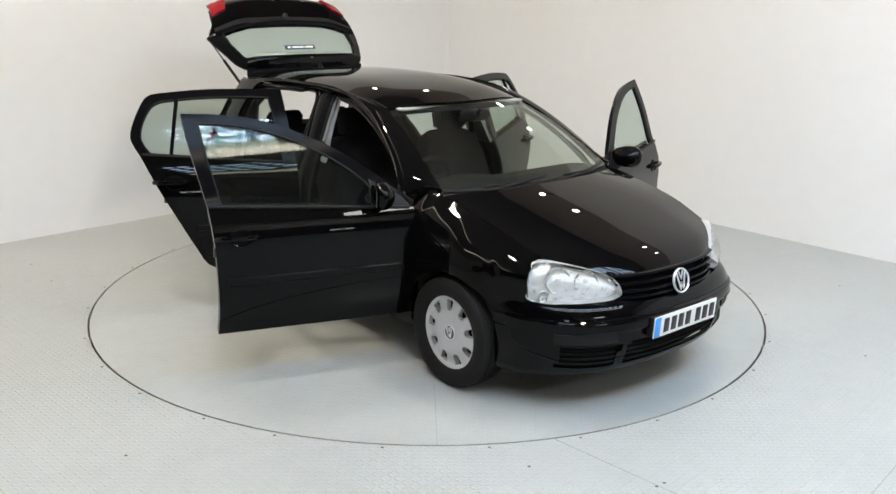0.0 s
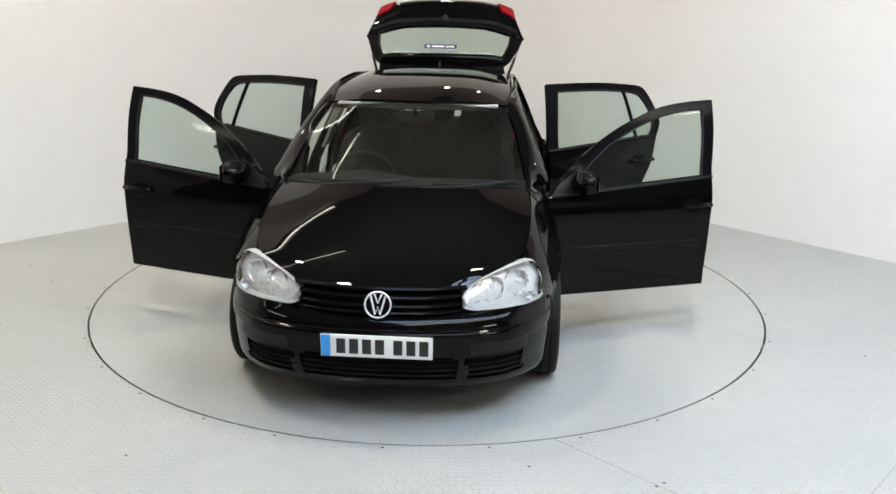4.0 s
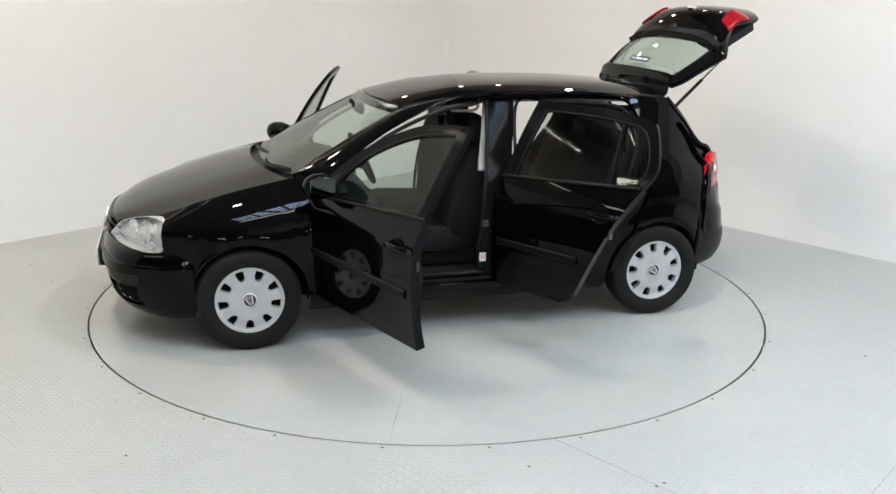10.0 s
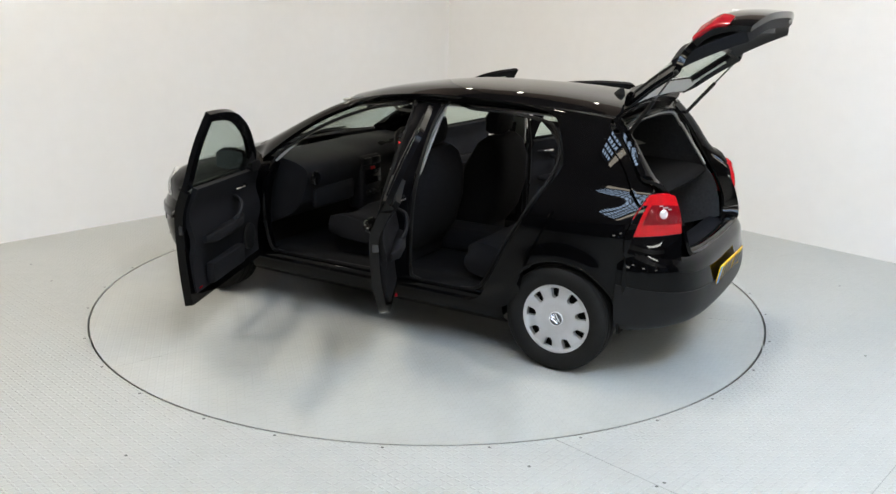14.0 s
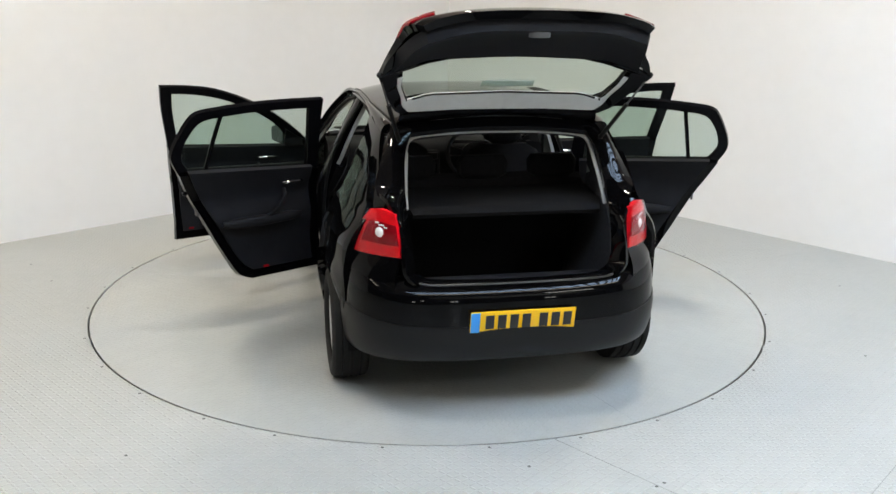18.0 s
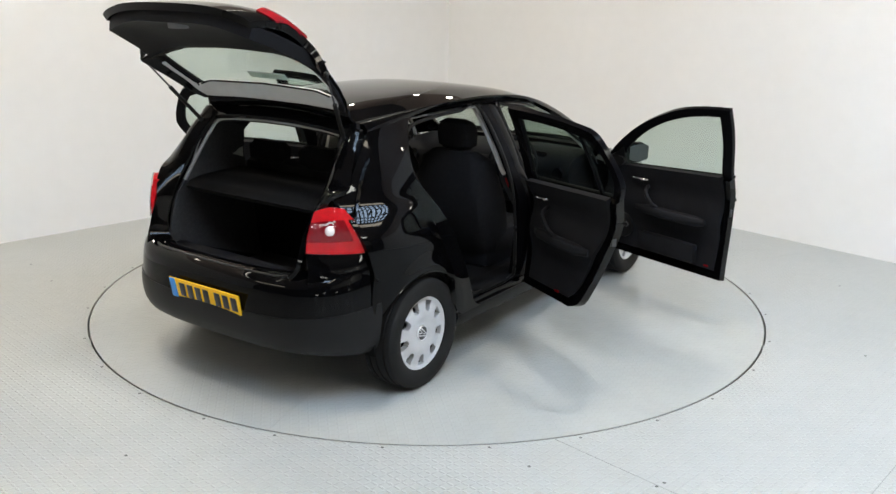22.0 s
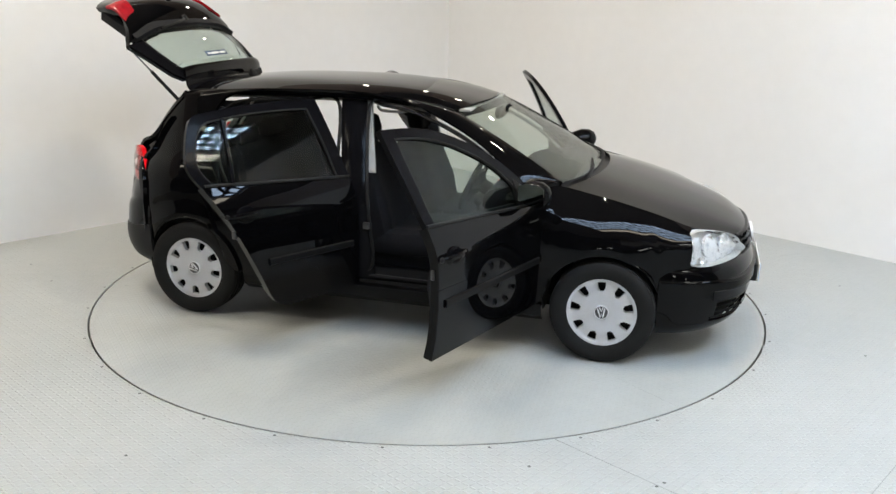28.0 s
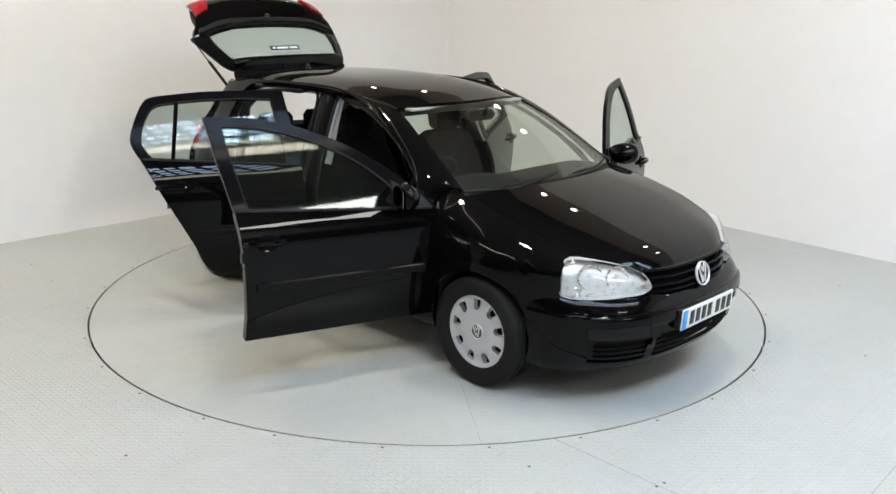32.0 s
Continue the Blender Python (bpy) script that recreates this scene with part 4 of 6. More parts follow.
def rear_end():
    # painted upper bumper, from the split line to the boot sill
    rows = []
    for k, (z, dz, dx) in enumerate(((0.545, -0.055, -0.010), (0.60, -0.03, 0.0), (0.66, -0.02, 0.012), (0.72, -0.045, 0.045), (0.775, -0.08, 0.085), (0.815, -0.125, 0.115))):
        half = []
        for x, y in REAR:
            w = min(1, max(0, (-x - 1.62) / 0.36))
            half.append((x + dx * w, y - 0.06 * (k / 5) ** 2 * (1 - w * 0.3), z + dz * w))
        rows.append(half + [(x, -y, z_) for x, y, z_ in half[-2::-1]])
    part("rear_bumper", sheet(loft(rows, 61, 20), 0.02), PAINT, car)
    rows = []
    for z, dz, dx, dy in ((0.55, -0.055, -0.014, 0.004), (0.50, -0.05, -0.018, 0.008), (0.44, -0.045, -0.015, 0.004), (0.38, -0.03, 0.0, -0.004), (0.32, -0.01, 0.03, -0.02), (0.285, 0.0, 0.09, -0.05)):
        half = []
        for x, y in REAR:
            w = min(1, max(0, (-x - 1.62) / 0.36))
            half.append((x + dx * w, y + dy, z + dz * w))
        rows.append(half + [(x, -y, z_) for x, y, z_ in half[-2::-1]])
    part("bumper_skirt", sheet(loft(rows, 61, 18), 0.02), PLASTIC, car, "matt black lower rear bumper")
    plate(pose(-1.998, 0, 0.521, 0, 10, 180), PLATE_Y, "yellow rear number plate with dark bars")
    part("boot_sill", box(-1.90, -1.72, -0.50, 0.50, 0.635, 0.672, 0.015), INNER, car)
    # thin bar added to carry the rubber seal's highlight along the sill
    part("seal_highlight", tube(spline([(-1.885, 0.50, 0.694), (-1.912, 0.42, 0.688), (-1.920, 0.2, 0.684), (-1.922, 0, 0.683), (-1.920, -0.2, 0.684), (-1.912, -0.42, 0.688), (-1.885, -0.50, 0.694)], 40), 0.006, 8), STEEL, car, "added dark steel strip for the seal highlight along the boot sill")
    bm = box(-1.905, -1.87, -0.05, 0.05, 0.66, 0.69, 0.008)
    part("boot_latch", bm, STEEL, car)
    for s in (1, -1):
        # tail lamps
        low = [(-1.612, 0.788, 0.808), (-1.69, 0.737, 0.806), (-1.78, 0.658, 0.808), (-1.858, 0.573, 0.814)]
        mid_ = [(-1.655, 0.752, 0.915), (-1.71, 0.716, 0.915), (-1.79, 0.647, 0.915), (-1.846, 0.582, 0.915)]
        top = [(-1.712, 0.692, 1.022), (-1.748, 0.666, 1.030), (-1.782, 0.632, 1.028), (-1.815, 0.595, 1.014)]
        g = loft([[(p[0], s * p[1], p[2]) for p in c] for c in (low, mid_, top)], 18, 16)
        base = [(-1.60, 0.806, 0.66), (-1.70, 0.772, 0.655), (-1.79, 0.716, 0.645), (-1.885, 0.60, 0.63)]
        half = [(a[0] * 0.5 + b[0] * 0.5, (a[1] + b[1]) * 0.5 + 0.012, (a[2] + b[2]) * 0.5) for a, b in zip(low, base)]
        corner = loft([[(p[0], s * p[1], p[2]) for p in c] for c in (base, half, [(p[0], p[1] - 0.002, p[2] - 0.004) for p in low])], 18, 10)
        part("rear_corner", sheet(corner, 0.02), PAINT, car)
        lamp = part("tail_lamp", sheet(g, 0.03), RED, car, "red tail lamp with clear round centre")
        n = Vector((-0.75, s * 0.64, 0.12)).normalized()
        rot = Vector((1, 0, 0)).rotation_difference(n).to_matrix().to_4x4()
        bm = lathe([(0.0001, 0.016), (0.010, 0.015), (0.019, 0.011), (0.026, 0.006), (0.028, -0.01)], 9, "X")
        bm.transform(Matrix.Translation((-1.777, s * 0.654, 0.922)) @ rot)
        part("reversing_lens", bm, GREYLENS, lamp, smooth=False)
        bm = lathe([(0.040, -0.01), (0.041, 0.006), (0.045, 0.007), (0.047, -0.01)], 32, "X")
        bm.transform(Matrix.Translation((-1.772, s * 0.655, 0.922)) @ rot)
        part("lamp_ring", bm, LAMPRING, lamp)
        for k in range(7):
            # small pale chips shaped as the lens glints above the round centre
            bm = box(-0.003, 0.003, -0.0045, 0.0045, -0.004, 0.004, 0.0015, 1)
            bm.transform(Matrix.Translation((-1.772, s * 0.655, 0.922)) @ rot @ Matrix.Translation((0.010, -0.033 + 0.011 * k, 0.036 + 0.004 * math.sin(k * 2.1))))
            part("lens_glint", bm, GREYLENS, lamp)
        # smoked middle band of the lamp
        part("lamp_band", sheet([[p + Vector((-0.0025, s * 0.002, 0)) for p in r[4:18]] for r in g[4:12]], 0.004), REDDARK, lamp)
        cover = part("lens", sheet([[p + (p - Vector((-1.6, 0, p.z))).normalized() * 0.010 for p in r] for r in g], 0.003), TAILCOVER, lamp)
        cover.visible_shadow = False
        # edge of the boot opening, from roof to sill
        path = [(-1.445, 0.535, 1.375), (-1.55, 0.560, 1.255), (-1.66, 0.575, 1.10), (-1.745, 0.572, 1.02), (-1.81, 0.562, 0.93), (-1.845, 0.553, 0.82), (-1.86, 0.532, 0.72), (-1.875, 0.47, 0.672)]
        inner = [(-1.45, 0.455, 1.350), (-1.53, 0.505, 1.25), (-1.63, 0.525, 1.10), (-1.70, 0.530, 1.00), (-1.76, 0.526, 0.90), (-1.80, 0.518, 0.80), (-1.81, 0.495, 0.71), (-1.82, 0.42, 0.662)]
        outer = [(-1.43, 0.540, 1.372), (-1.54, 0.602, 1.225), (-1.635, 0.655, 1.09), (-1.735, 0.622, 1.050), (-1.824, 0.570, 0.93), (-1.864, 0.567, 0.82), (-1.89, 0.56, 0.73), (-1.90, 0.51, 0.68)]
        g = loft([[(p[0], s * p[1], p[2]) for p in c] for c in (outer, path, inner)], 24, 8)
        part("boot_frame", sheet(g, 0.02, ref=Vector((-1.2, 0, 0.9))), PAINT, car)
        P = spline([(p[0] - 0.004, s * p[1], p[2] + 0.002) for p in inner], 30)
        part("boot_seal", tube(P, 0.011, 6), SEAL, car)
        P = spline([(p[0] + 0.03, s * (p[1] - 0.02), p[2]) for p in inner[1:4]], 14)
        part("boot_trim", tube(P, 0.010, 6), LINING, car, "light grey rear pillar trim edge")
        g = loft([[(-1.50, s * 0.525, 1.30), (-1.62, s * 0.535, 1.05), (-1.74, s * 0.53, 0.90), (-1.80, s * 0.52, 0.68)], [(-1.15, s * 0.60, 1.30), (-1.15, s * 0.62, 1.05), (-1.15, s * 0.58, 0.90), (-1.15, s * 0.50, 0.45)]], 12, 6)
        part("boot_side_trim", sheet(g, 0.015), LITCARPET, car)
        g = loft([[(-1.495, s * 0.512, 1.30), (-1.56, s * 0.520, 1.17), (-1.625, s * 0.522, 1.03)], [(-1.16, s * 0.588, 1.30), (-1.16, s * 0.600, 1.17), (-1.16, s * 0.600, 1.03)]], 10, 5)
        part("pillar_trim", sheet(g, 0.008, ref=Vector((-1.3, s * 2, 1.1))), LINING, car, "light grey rear pillar trim")
    # header above the boot opening
    rows = [[(-1.43, 0.525, 1.378), (-1.43, 0.25, 1.405), (-1.43, 0, 1.413), (-1.43, -0.25, 1.405), (-1.43, -0.525, 1.378)],
            [(-1.475, 0.49, 1.335), (-1.49, 0.25, 1.358), (-1.49, 0, 1.364), (-1.49, -0.25, 1.358), (-1.475, -0.49, 1.335)],
            [(-1.46, 0.46, 1.315), (-1.46, 0.25, 1.338), (-1.46, 0, 1.344), (-1.46, -0.25, 1.338), (-1.46, -0.46, 1.315)]]
    # black sheet added across the hinge gap, where the raised gate shades the paint
    cover = [[(-1.428, 0.522, 1.372), (-1.428, 0.25, 1.408), (-1.428, 0, 1.420), (-1.428, -0.25, 1.408), (-1.428, -0.522, 1.372)],
             [(-1.462, 0.515, 1.405), (-1.455, 0.25, 1.432), (-1.448, 0, 1.442), (-1.455, -0.25, 1.432), (-1.462, -0.515, 1.405)],
             [(-1.474, 0.508, 1.452), (-1.462, 0.25, 1.466), (-1.454, 0, 1.472), (-1.462, -0.25, 1.466), (-1.474, -0.508, 1.452)]]
    part("hinge_shade_sheet", sheet(loft(cover, 21, 8), 0.012, ref=Vector((-1.2, 0, 1.4))), GLOSSBLACK, car, "added black sheet for the shade at the tailgate hinges")
    # duller black than the body: the gate's shade put into the header's material
    part("roof_header", sheet(loft(rows, 21, 6), 0.015), GLOSSBLACK, car)
    rows = [[(p[0] + 0.005, p[1], p[2] - 0.006) for p in rows[2]], [(-1.40, 0.46, 1.305), (-1.38, 0.25, 1.33), (-1.38, 0, 1.335), (-1.38, -0.25, 1.33), (-1.40, -0.46, 1.305)]]
    part("header_trim", sheet(loft(rows, 15, 4), 0.01), INNER, car)
    P = spline([(-1.50, 0.492, 1.235), (-1.465, 0.468, 1.300), (-1.455, 0.40, 1.326), (-1.455, 0.2, 1.340), (-1.455, 0, 1.344), (-1.455, -0.2, 1.340), (-1.455, -0.40, 1.326), (-1.465, -0.468, 1.300), (-1.50, -0.492, 1.235)], 50)
    part("header_edge", tube(P, 0.010, 6), LINING, car, "light grey trim edge round the boot opening")


rear_end()
# ---------------------------------------------------------------- doors and tailgate
def hung(name, bm, material, pivot, parent, label=""):
    """A part built in the car's space, hung on a hinge at pivot."""
    bm.transform(Matrix.Translation(-Vector(pivot)))
    return part(name, bm, material, parent, label)


def strip(a, b, s, inset=0.0, n=4):
    """A grid between two outlines on the side view."""
    return on_side([[p.lerp(q, k / n) for p, q in zip(a, b)] for k in range(n + 1)], s, inset)


FDOOR_OPEN, RDOOR_OPEN = {1: 69.2, -1: 71.4}, {1: 61.0, -1: 61.5}


def front_door(s):
    pv = Vector((0.88, s * 0.79, 0))
    low = coons(v2([(0.885, 0.315), (0.80, 0.300), (-0.185, 0.298)], 26), v2([(0.875, 0.900), (0.5, belt(0.5) - 0.004), (-0.20, 0.965)], 26), v2([(0.885, 0.315), (0.90, 0.50), (0.897, 0.75), (0.875, 0.900)], 20), v2([(-0.185, 0.298), (-0.175, 0.45), (-0.18, 0.75), (-0.20, 0.965)], 20))
    door = hung("front_door", sheet(on_side(low, s), 0.05), PAINT, pv, car, "open black front door")
    door.location = pv
    door.rotation_euler = (0, 0, radians(-s * FDOOR_OPEN[s]))
    ot, it_ = v2([(0.876, 0.903)] + DOOR_TOP, 32), v2([(0.662, 0.918), (0.650, 1.005), (0.57, 1.085), (0.43, 1.180), (0.25, 1.265), (0.08, 1.320), (-0.08, 1.349), (-0.205, 1.358)], 32)
    orr, ir = v2([(-0.285, 1.408), (-0.262, 1.25), (-0.225, 1.08), (-0.200, 0.966)], 14), v2([(-0.205, 1.358), (-0.187, 1.22), (-0.157, 1.08), (-0.132, 0.968)], 14)
    hung("window_frame", sheet(strip(ot + orr[1:], it_ + ir[1:], s), 0.028), GLOSSBLACK, pv, door, "black window frame")
    g = coons(v2([(0.662, 0.905), (-0.132, 0.955)], 20), v2([(p.x, p.y) for p in it_], 20), v2([(0.662, 0.905), (0.662, 0.918)], 12), v2([(-0.132, 0.955)] + [(p.x, p.y) for p in ir[::-1]], 12))
    pane = hung("window_glass", sheet(on_glass(g, s, 0.014), 0.004), GLASS, pv, door)
    pane.visible_shadow = False
    # belt strip
    hung("belt_strip", tube([(x, s * (side(x, belt(x)) + 0.002), belt(x) + 0.004) for x in [0.85 - i * 0.0525 for i in range(21)]], 0.009, 6), SEAL, pv, door)
    hung("window_seal", tube([Vector((p.x, s * side(p.x, p.y, 0.006), p.y)) for p in it_ + ir[1:]], 0.007, 6), SEAL, pv, door)
    # rubbing strip
    g = [[Vector((x, s * (side(x, z) + o), z)) for x in [0.80 - i * 0.04 for i in range(24)]] for z, o in ((0.560, 0.002), (0.566, 0.012), (0.598, 0.012), (0.604, 0.002))]
    hung("rubbing_strip", sheet(g, 0.006), STRIP, pv, door)
    pull(door, pv, s, -0.050, 0.812)
    # inner trim: card, armrest, pocket, pull, speaker
    card = coons(v2([(0.80, 0.36), (-0.13, 0.36)], 18), v2([(0.80, 0.908), (-0.15, 0.964)], 18), v2([(0.80, 0.36), (0.83, 0.6), (0.80, 0.908)], 14), v2([(-0.13, 0.36), (-0.15, 0.964)], 14))
    g = on_side(card, s, 0.062)
    for r in g:
        for p in r:
            bump = 0.035 * math.exp(-((p.z - 0.66) / 0.10) ** 2) + 0.02 * math.exp(-((p.z - belt(p.x) + 0.03) / 0.06) ** 2)
            p.y -= s * bump
    trim = hung("door_card", sheet(g, 0.03, ref=Vector((0.3, s * 2, 0.6))), INNER, pv, door, "charcoal inner door panel")
    yb = side(0.3, 0.66) - 0.10
    hung("armrest", soft_block([[(x, s * (yb - w * dy), 0.655 + dz * h) for dy, dz in ((0, -1), (1, -0.8), (1.15, 0.2), (0.9, 1), (0, 0.8))] for x, w, h in ((-0.05, 0.02, 0.02), (0.02, 0.055, 0.032), (0.25, 0.065, 0.032), (0.42, 0.045, 0.028), (0.52, 0.01, 0.015))], 16), INNER, pv, door)
    yc = side(0.5, 0.80) - 0.085
    hung("inner_handle", tube(spline([(0.58, s * (yc - 0.010), 0.845), (0.54, s * (yc - 0.038), 0.85), (0.47, s * (yc - 0.04), 0.85), (0.44, s * (yc - 0.012), 0.845)], 10), 0.009, 8), CHROME, pv, door)
    hung("grab_handle", tube(spline([(0.44, s * (yc - 0.0), 0.80), (0.41, s * (yc - 0.055), 0.77), (0.36, s * (yc - 0.06), 0.71), (0.30, s * (yc - 0.03), 0.67)], 12), 0.014, 8), INNER, pv, door)
    bm = lathe([(0.0001, 0.012), (0.07, 0.010), (0.082, 0.004), (0.085, -0.01)], 28, "Y")
    if s > 0:
        bm.transform(Matrix.Scale(-1, 4, (0, 1, 0)))
    bmesh.ops.recalc_face_normals(bm, faces=bm.faces[:])
    bm.transform(Matrix.Translation((0.62, s * (side(0.62, 0.5) - 0.095), 0.50)))
    hung("speaker_grille", bm, PLASTIC, pv, door)
    hung("door_pocket", box(0.0, 0.46, min(s * (yb + 0.02), s * (yb - 0.035)), max(s * (yb + 0.02), s * (yb - 0.035)), 0.38, 0.50, 0.015), INNER, pv, door)
    yl = side(-0.18, 0.7)
    hung("latch", box(-0.187, -0.176, min(s * (yl - 0.045), s * (yl - 0.025)), max(s * (yl - 0.045), s * (yl - 0.025)), 0.71, 0.76, 0.004), STEEL, pv, door)
    hung("door_lamp", box(-0.09, -0.055, min(s * (yl - 0.085), s * (yl - 0.075)), max(s * (yl - 0.085), s * (yl - 0.075)), 0.372, 0.384, 0.003), REDDARK, pv, door, "small red reflector")
    hinges(door, pv, s, 0.87)
    # mirror
    zc, yo = 0.985, side(0.72, 0.97) - 0.05
    secs = []
    for t, sc in ((0.0, 0.35), (0.03, 0.72), (0.10, 1.0), (0.17, 0.98), (0.215, 0.72), (0.235, 0.30)):
        secs.append([(0.700 - t * 0.1 + 0.055 * sc * a, s * (yo + 0.03 + t * 0.85), zc + 0.072 * sc * b) for a, b in ((-0.8, -0.85), (-0.9, 0), (-0.8, 0.85), (0.2, 0.95), (1.0, 0.3), (1.0, -0.4), (0.2, -0.95))])
    hung("door_mirror", soft_block(secs, 22), PAINT, pv, door, "black door mirror housing")
    rows = [[(0.648 - t * 0.1, s * (yo + 0.03 + t * 0.85), zc + h * 0.058 * sc) for t, sc in ((0.02, 0.7), (0.09, 1.0), (0.16, 1.0), (0.215, 0.75))] for h in (-1, 0, 1)]
    hung("mirror_glass", sheet(loft(rows, 10, 6), 0.004, ref=Vector((2, s * 1.1, zc))), MIRROR, pv, door)
    hung("mirror_foot", soft_block([[(0.705 + a * 0.05 * k, s * (yo - 0.02 + t), 0.942 + b * 0.022 * k) for a, b in ((-1, -1), (-1, 1), (1, 1), (1, -1))] for t, k in ((0.0, 1.2), (0.035, 0.9), (0.075, 0.8))], 12), PLASTIC, pv, door)
    sail = coons(v2([(0.86, 0.905), (0.655, 0.918)], 6), v2([(0.81, 0.962), (0.645, 1.055)], 6), v2([(0.86, 0.905), (0.81, 0.962)], 5), v2([(0.655, 0.918), (0.645, 1.055)], 5))
    hung("mirror_sail", sheet(on_side(sail, s, -0.003), 0.04), PLASTIC, pv, door)
    return door


def hinges(door, pv, s, x):
    """Two cast hinge leaves and a check strap on the front edge of a door."""
    for z in (0.46, 0.80):
        y = side(x, z, 0.055)
        hung("hinge", box(x - 0.04, x + 0.02, min(s * y, s * (y + 0.03)), max(s * y, s * (y + 0.03)), z - 0.025, z + 0.025, 0.006), PAINT, pv, door)
    y = side(x, 0.64, 0.06)
    hung("check_strap", tube([(x - 0.10, s * (y - 0.01), 0.64), (x + 0.02, s * y, 0.64)], 0.007, 6), STEEL, pv, door)


def pull(door, pv, s, x, z):
    """A bow handle over a dished recess, with a lock barrel."""
    y = side(x, z)
    bm = bmesh.new()
    bmesh.ops.create_uvsphere(bm, u_segments=24, v_segments=12, radius=1)
    bm.transform(Matrix.Translation((x, s * y, z)) @ Matrix.Diagonal((0.060, 0.005, 0.042, 1)))
    hung("handle_dish", bm, GLOSSBLACK, pv, door)
    P = [(x + 0.062 * math.cos(a), s * (side(x, z + 0.044 * math.sin(a)) + 0.001), z + 0.044 * math.sin(a)) for a in [math.pi * (1.05 + 0.9 * k / 14) for k in range(15)]]
    hung("recess_lip", tube(P, [0.002] + [0.006] * 13 + [0.002], 8), PAINT, pv, door)
    P = spline([(x - 0.105, s * (y + 0.006), z), (x - 0.07, s * (y + 0.026), z + 0.002), (x, s * (y + 0.034), z + 0.003), (x + 0.06, s * (y + 0.024), z + 0.002), (x + 0.085, s * (y + 0.004), z)], 16)
    hung("door_handle", tube(P, [0.012] + [0.016] * 14 + [0.011], 10), PAINT, pv, door)
    bm = lathe([(0.0001, 0.014), (0.011, 0.013), (0.014, 0.0)], 16, "Y")
    if s < 0:
        bm.transform(Matrix.Scale(-1, 4, (0, 1, 0)))
    bm.transform(Matrix.Translation((x - 0.118, s * (y + 0.008), z)))
    bmesh.ops.recalc_face_normals(bm, faces=bm.faces[:])
    hung("lock_barrel", bm, PLASTIC, pv, door)


def rear_door(s):
    pv = Vector((-0.19, s * 0.825, 0))
    rear = RDOOR_REAR[:5] + [(-1.170, 1.030)]
    low = coons(v2([(-0.215, 0.298), (-0.71, 0.298)], 22), v2([(-0.222, 0.966), (-0.7, 0.999), (-1.170, 1.030)], 22), v2([(-0.215, 0.298), (-0.205, 0.6), (-0.222, 0.966)], 20), v2(rear, 20))
    door = hung("rear_door", sheet(on_side(low, s), 0.05), PAINT, pv, car, "open black rear door")
    door.location = pv
    door.rotation_euler = (0, 0, radians(-s * RDOOR_OPEN[s]))
    front_o, front_i = v2([(-0.222, 0.966), (-0.255, 1.15), (-0.305, 1.408)], 12), v2([(-0.305, 0.976), (-0.335, 1.15), (-0.385, 1.358)], 12)
    top_o, top_i = v2(RDOOR_TOP, 14), v2([(-0.385, 1.358), (-0.55, 1.362), (-0.80, 1.358), (-1.03, 1.338)], 14)
    back_o = v2([(-1.06, 1.385), (-1.133, 1.357), (-1.197, 1.235), (-1.222, 1.135), (-1.197, 1.07), (-1.170, 1.030)], 18)
    back_i = v2([(-1.03, 1.338), (-1.090, 1.312), (-1.143, 1.225), (-1.163, 1.135), (-1.143, 1.08), (-1.105, 1.034)], 18)
    O, I = front_o + top_o[1:] + back_o[1:], front_i + top_i[1:] + back_i[1:]
    hung("window_frame", sheet(strip(O, I, s), 0.028), GLOSSBLACK, pv, door, "black window frame")
    div = v2([(-0.945, 1.345), (-0.985, 1.015)], 8)
    hung("window_bar", tube([Vector((p.x, s * side(p.x, p.y, 0.006), p.y)) for p in div], 0.013, 6), GLOSSBLACK, pv, door)
    g = coons(v2([(-0.305, 0.966), (-0.980, 1.008)], 14), v2([(-0.385, 1.358), (-0.55, 1.362), (-0.78, 1.358), (-0.945, 1.347)], 14), v2([(-0.305, 0.966), (-0.335, 1.15), (-0.385, 1.358)], 12), v2([(-0.980, 1.008), (-0.945, 1.347)], 12))
    pane = hung("window_glass", sheet(on_glass(g, s, 0.014), 0.004), GLASS, pv, door)
    pane.visible_shadow = False
    g = coons(v2([(-0.985, 1.008), (-1.10, 1.022)], 8), v2([(-0.945, 1.347), (-1.06, 1.33)], 8), v2([(-0.985, 1.008), (-0.945, 1.347)], 10), v2([(-1.10, 1.022), (-1.143, 1.08), (-1.163, 1.135), (-1.143, 1.225), (-1.06, 1.33)], 10))
    pane = hung("quarter_glass", sheet(on_side(g, s, 0.012), 0.004), GLASS, pv, door)
    pane.visible_shadow = False
    hung("belt_strip", tube([(x, s * (side(x, belt(x)) + 0.002), belt(x) + 0.004) for x in [-0.225 - i * 0.0464 for i in range(21)]], 0.009, 6), SEAL, pv, door)
    hung("window_seal", tube([Vector((p.x, s * side(p.x, p.y, 0.006), p.y)) for p in I], 0.007, 6), SEAL, pv, door)
    g = [[Vector((x, s * (side(x, z) + o), z)) for x in [-0.25 - i * 0.028 for i in range(22)]] for z, o in ((0.560, 0.002), (0.566, 0.012), (0.598, 0.012), (0.604, 0.002))]
    hung("rubbing_strip", sheet(g, 0.006), STRIP, pv, door)
    pull(door, pv, s, -0.965, 0.872)
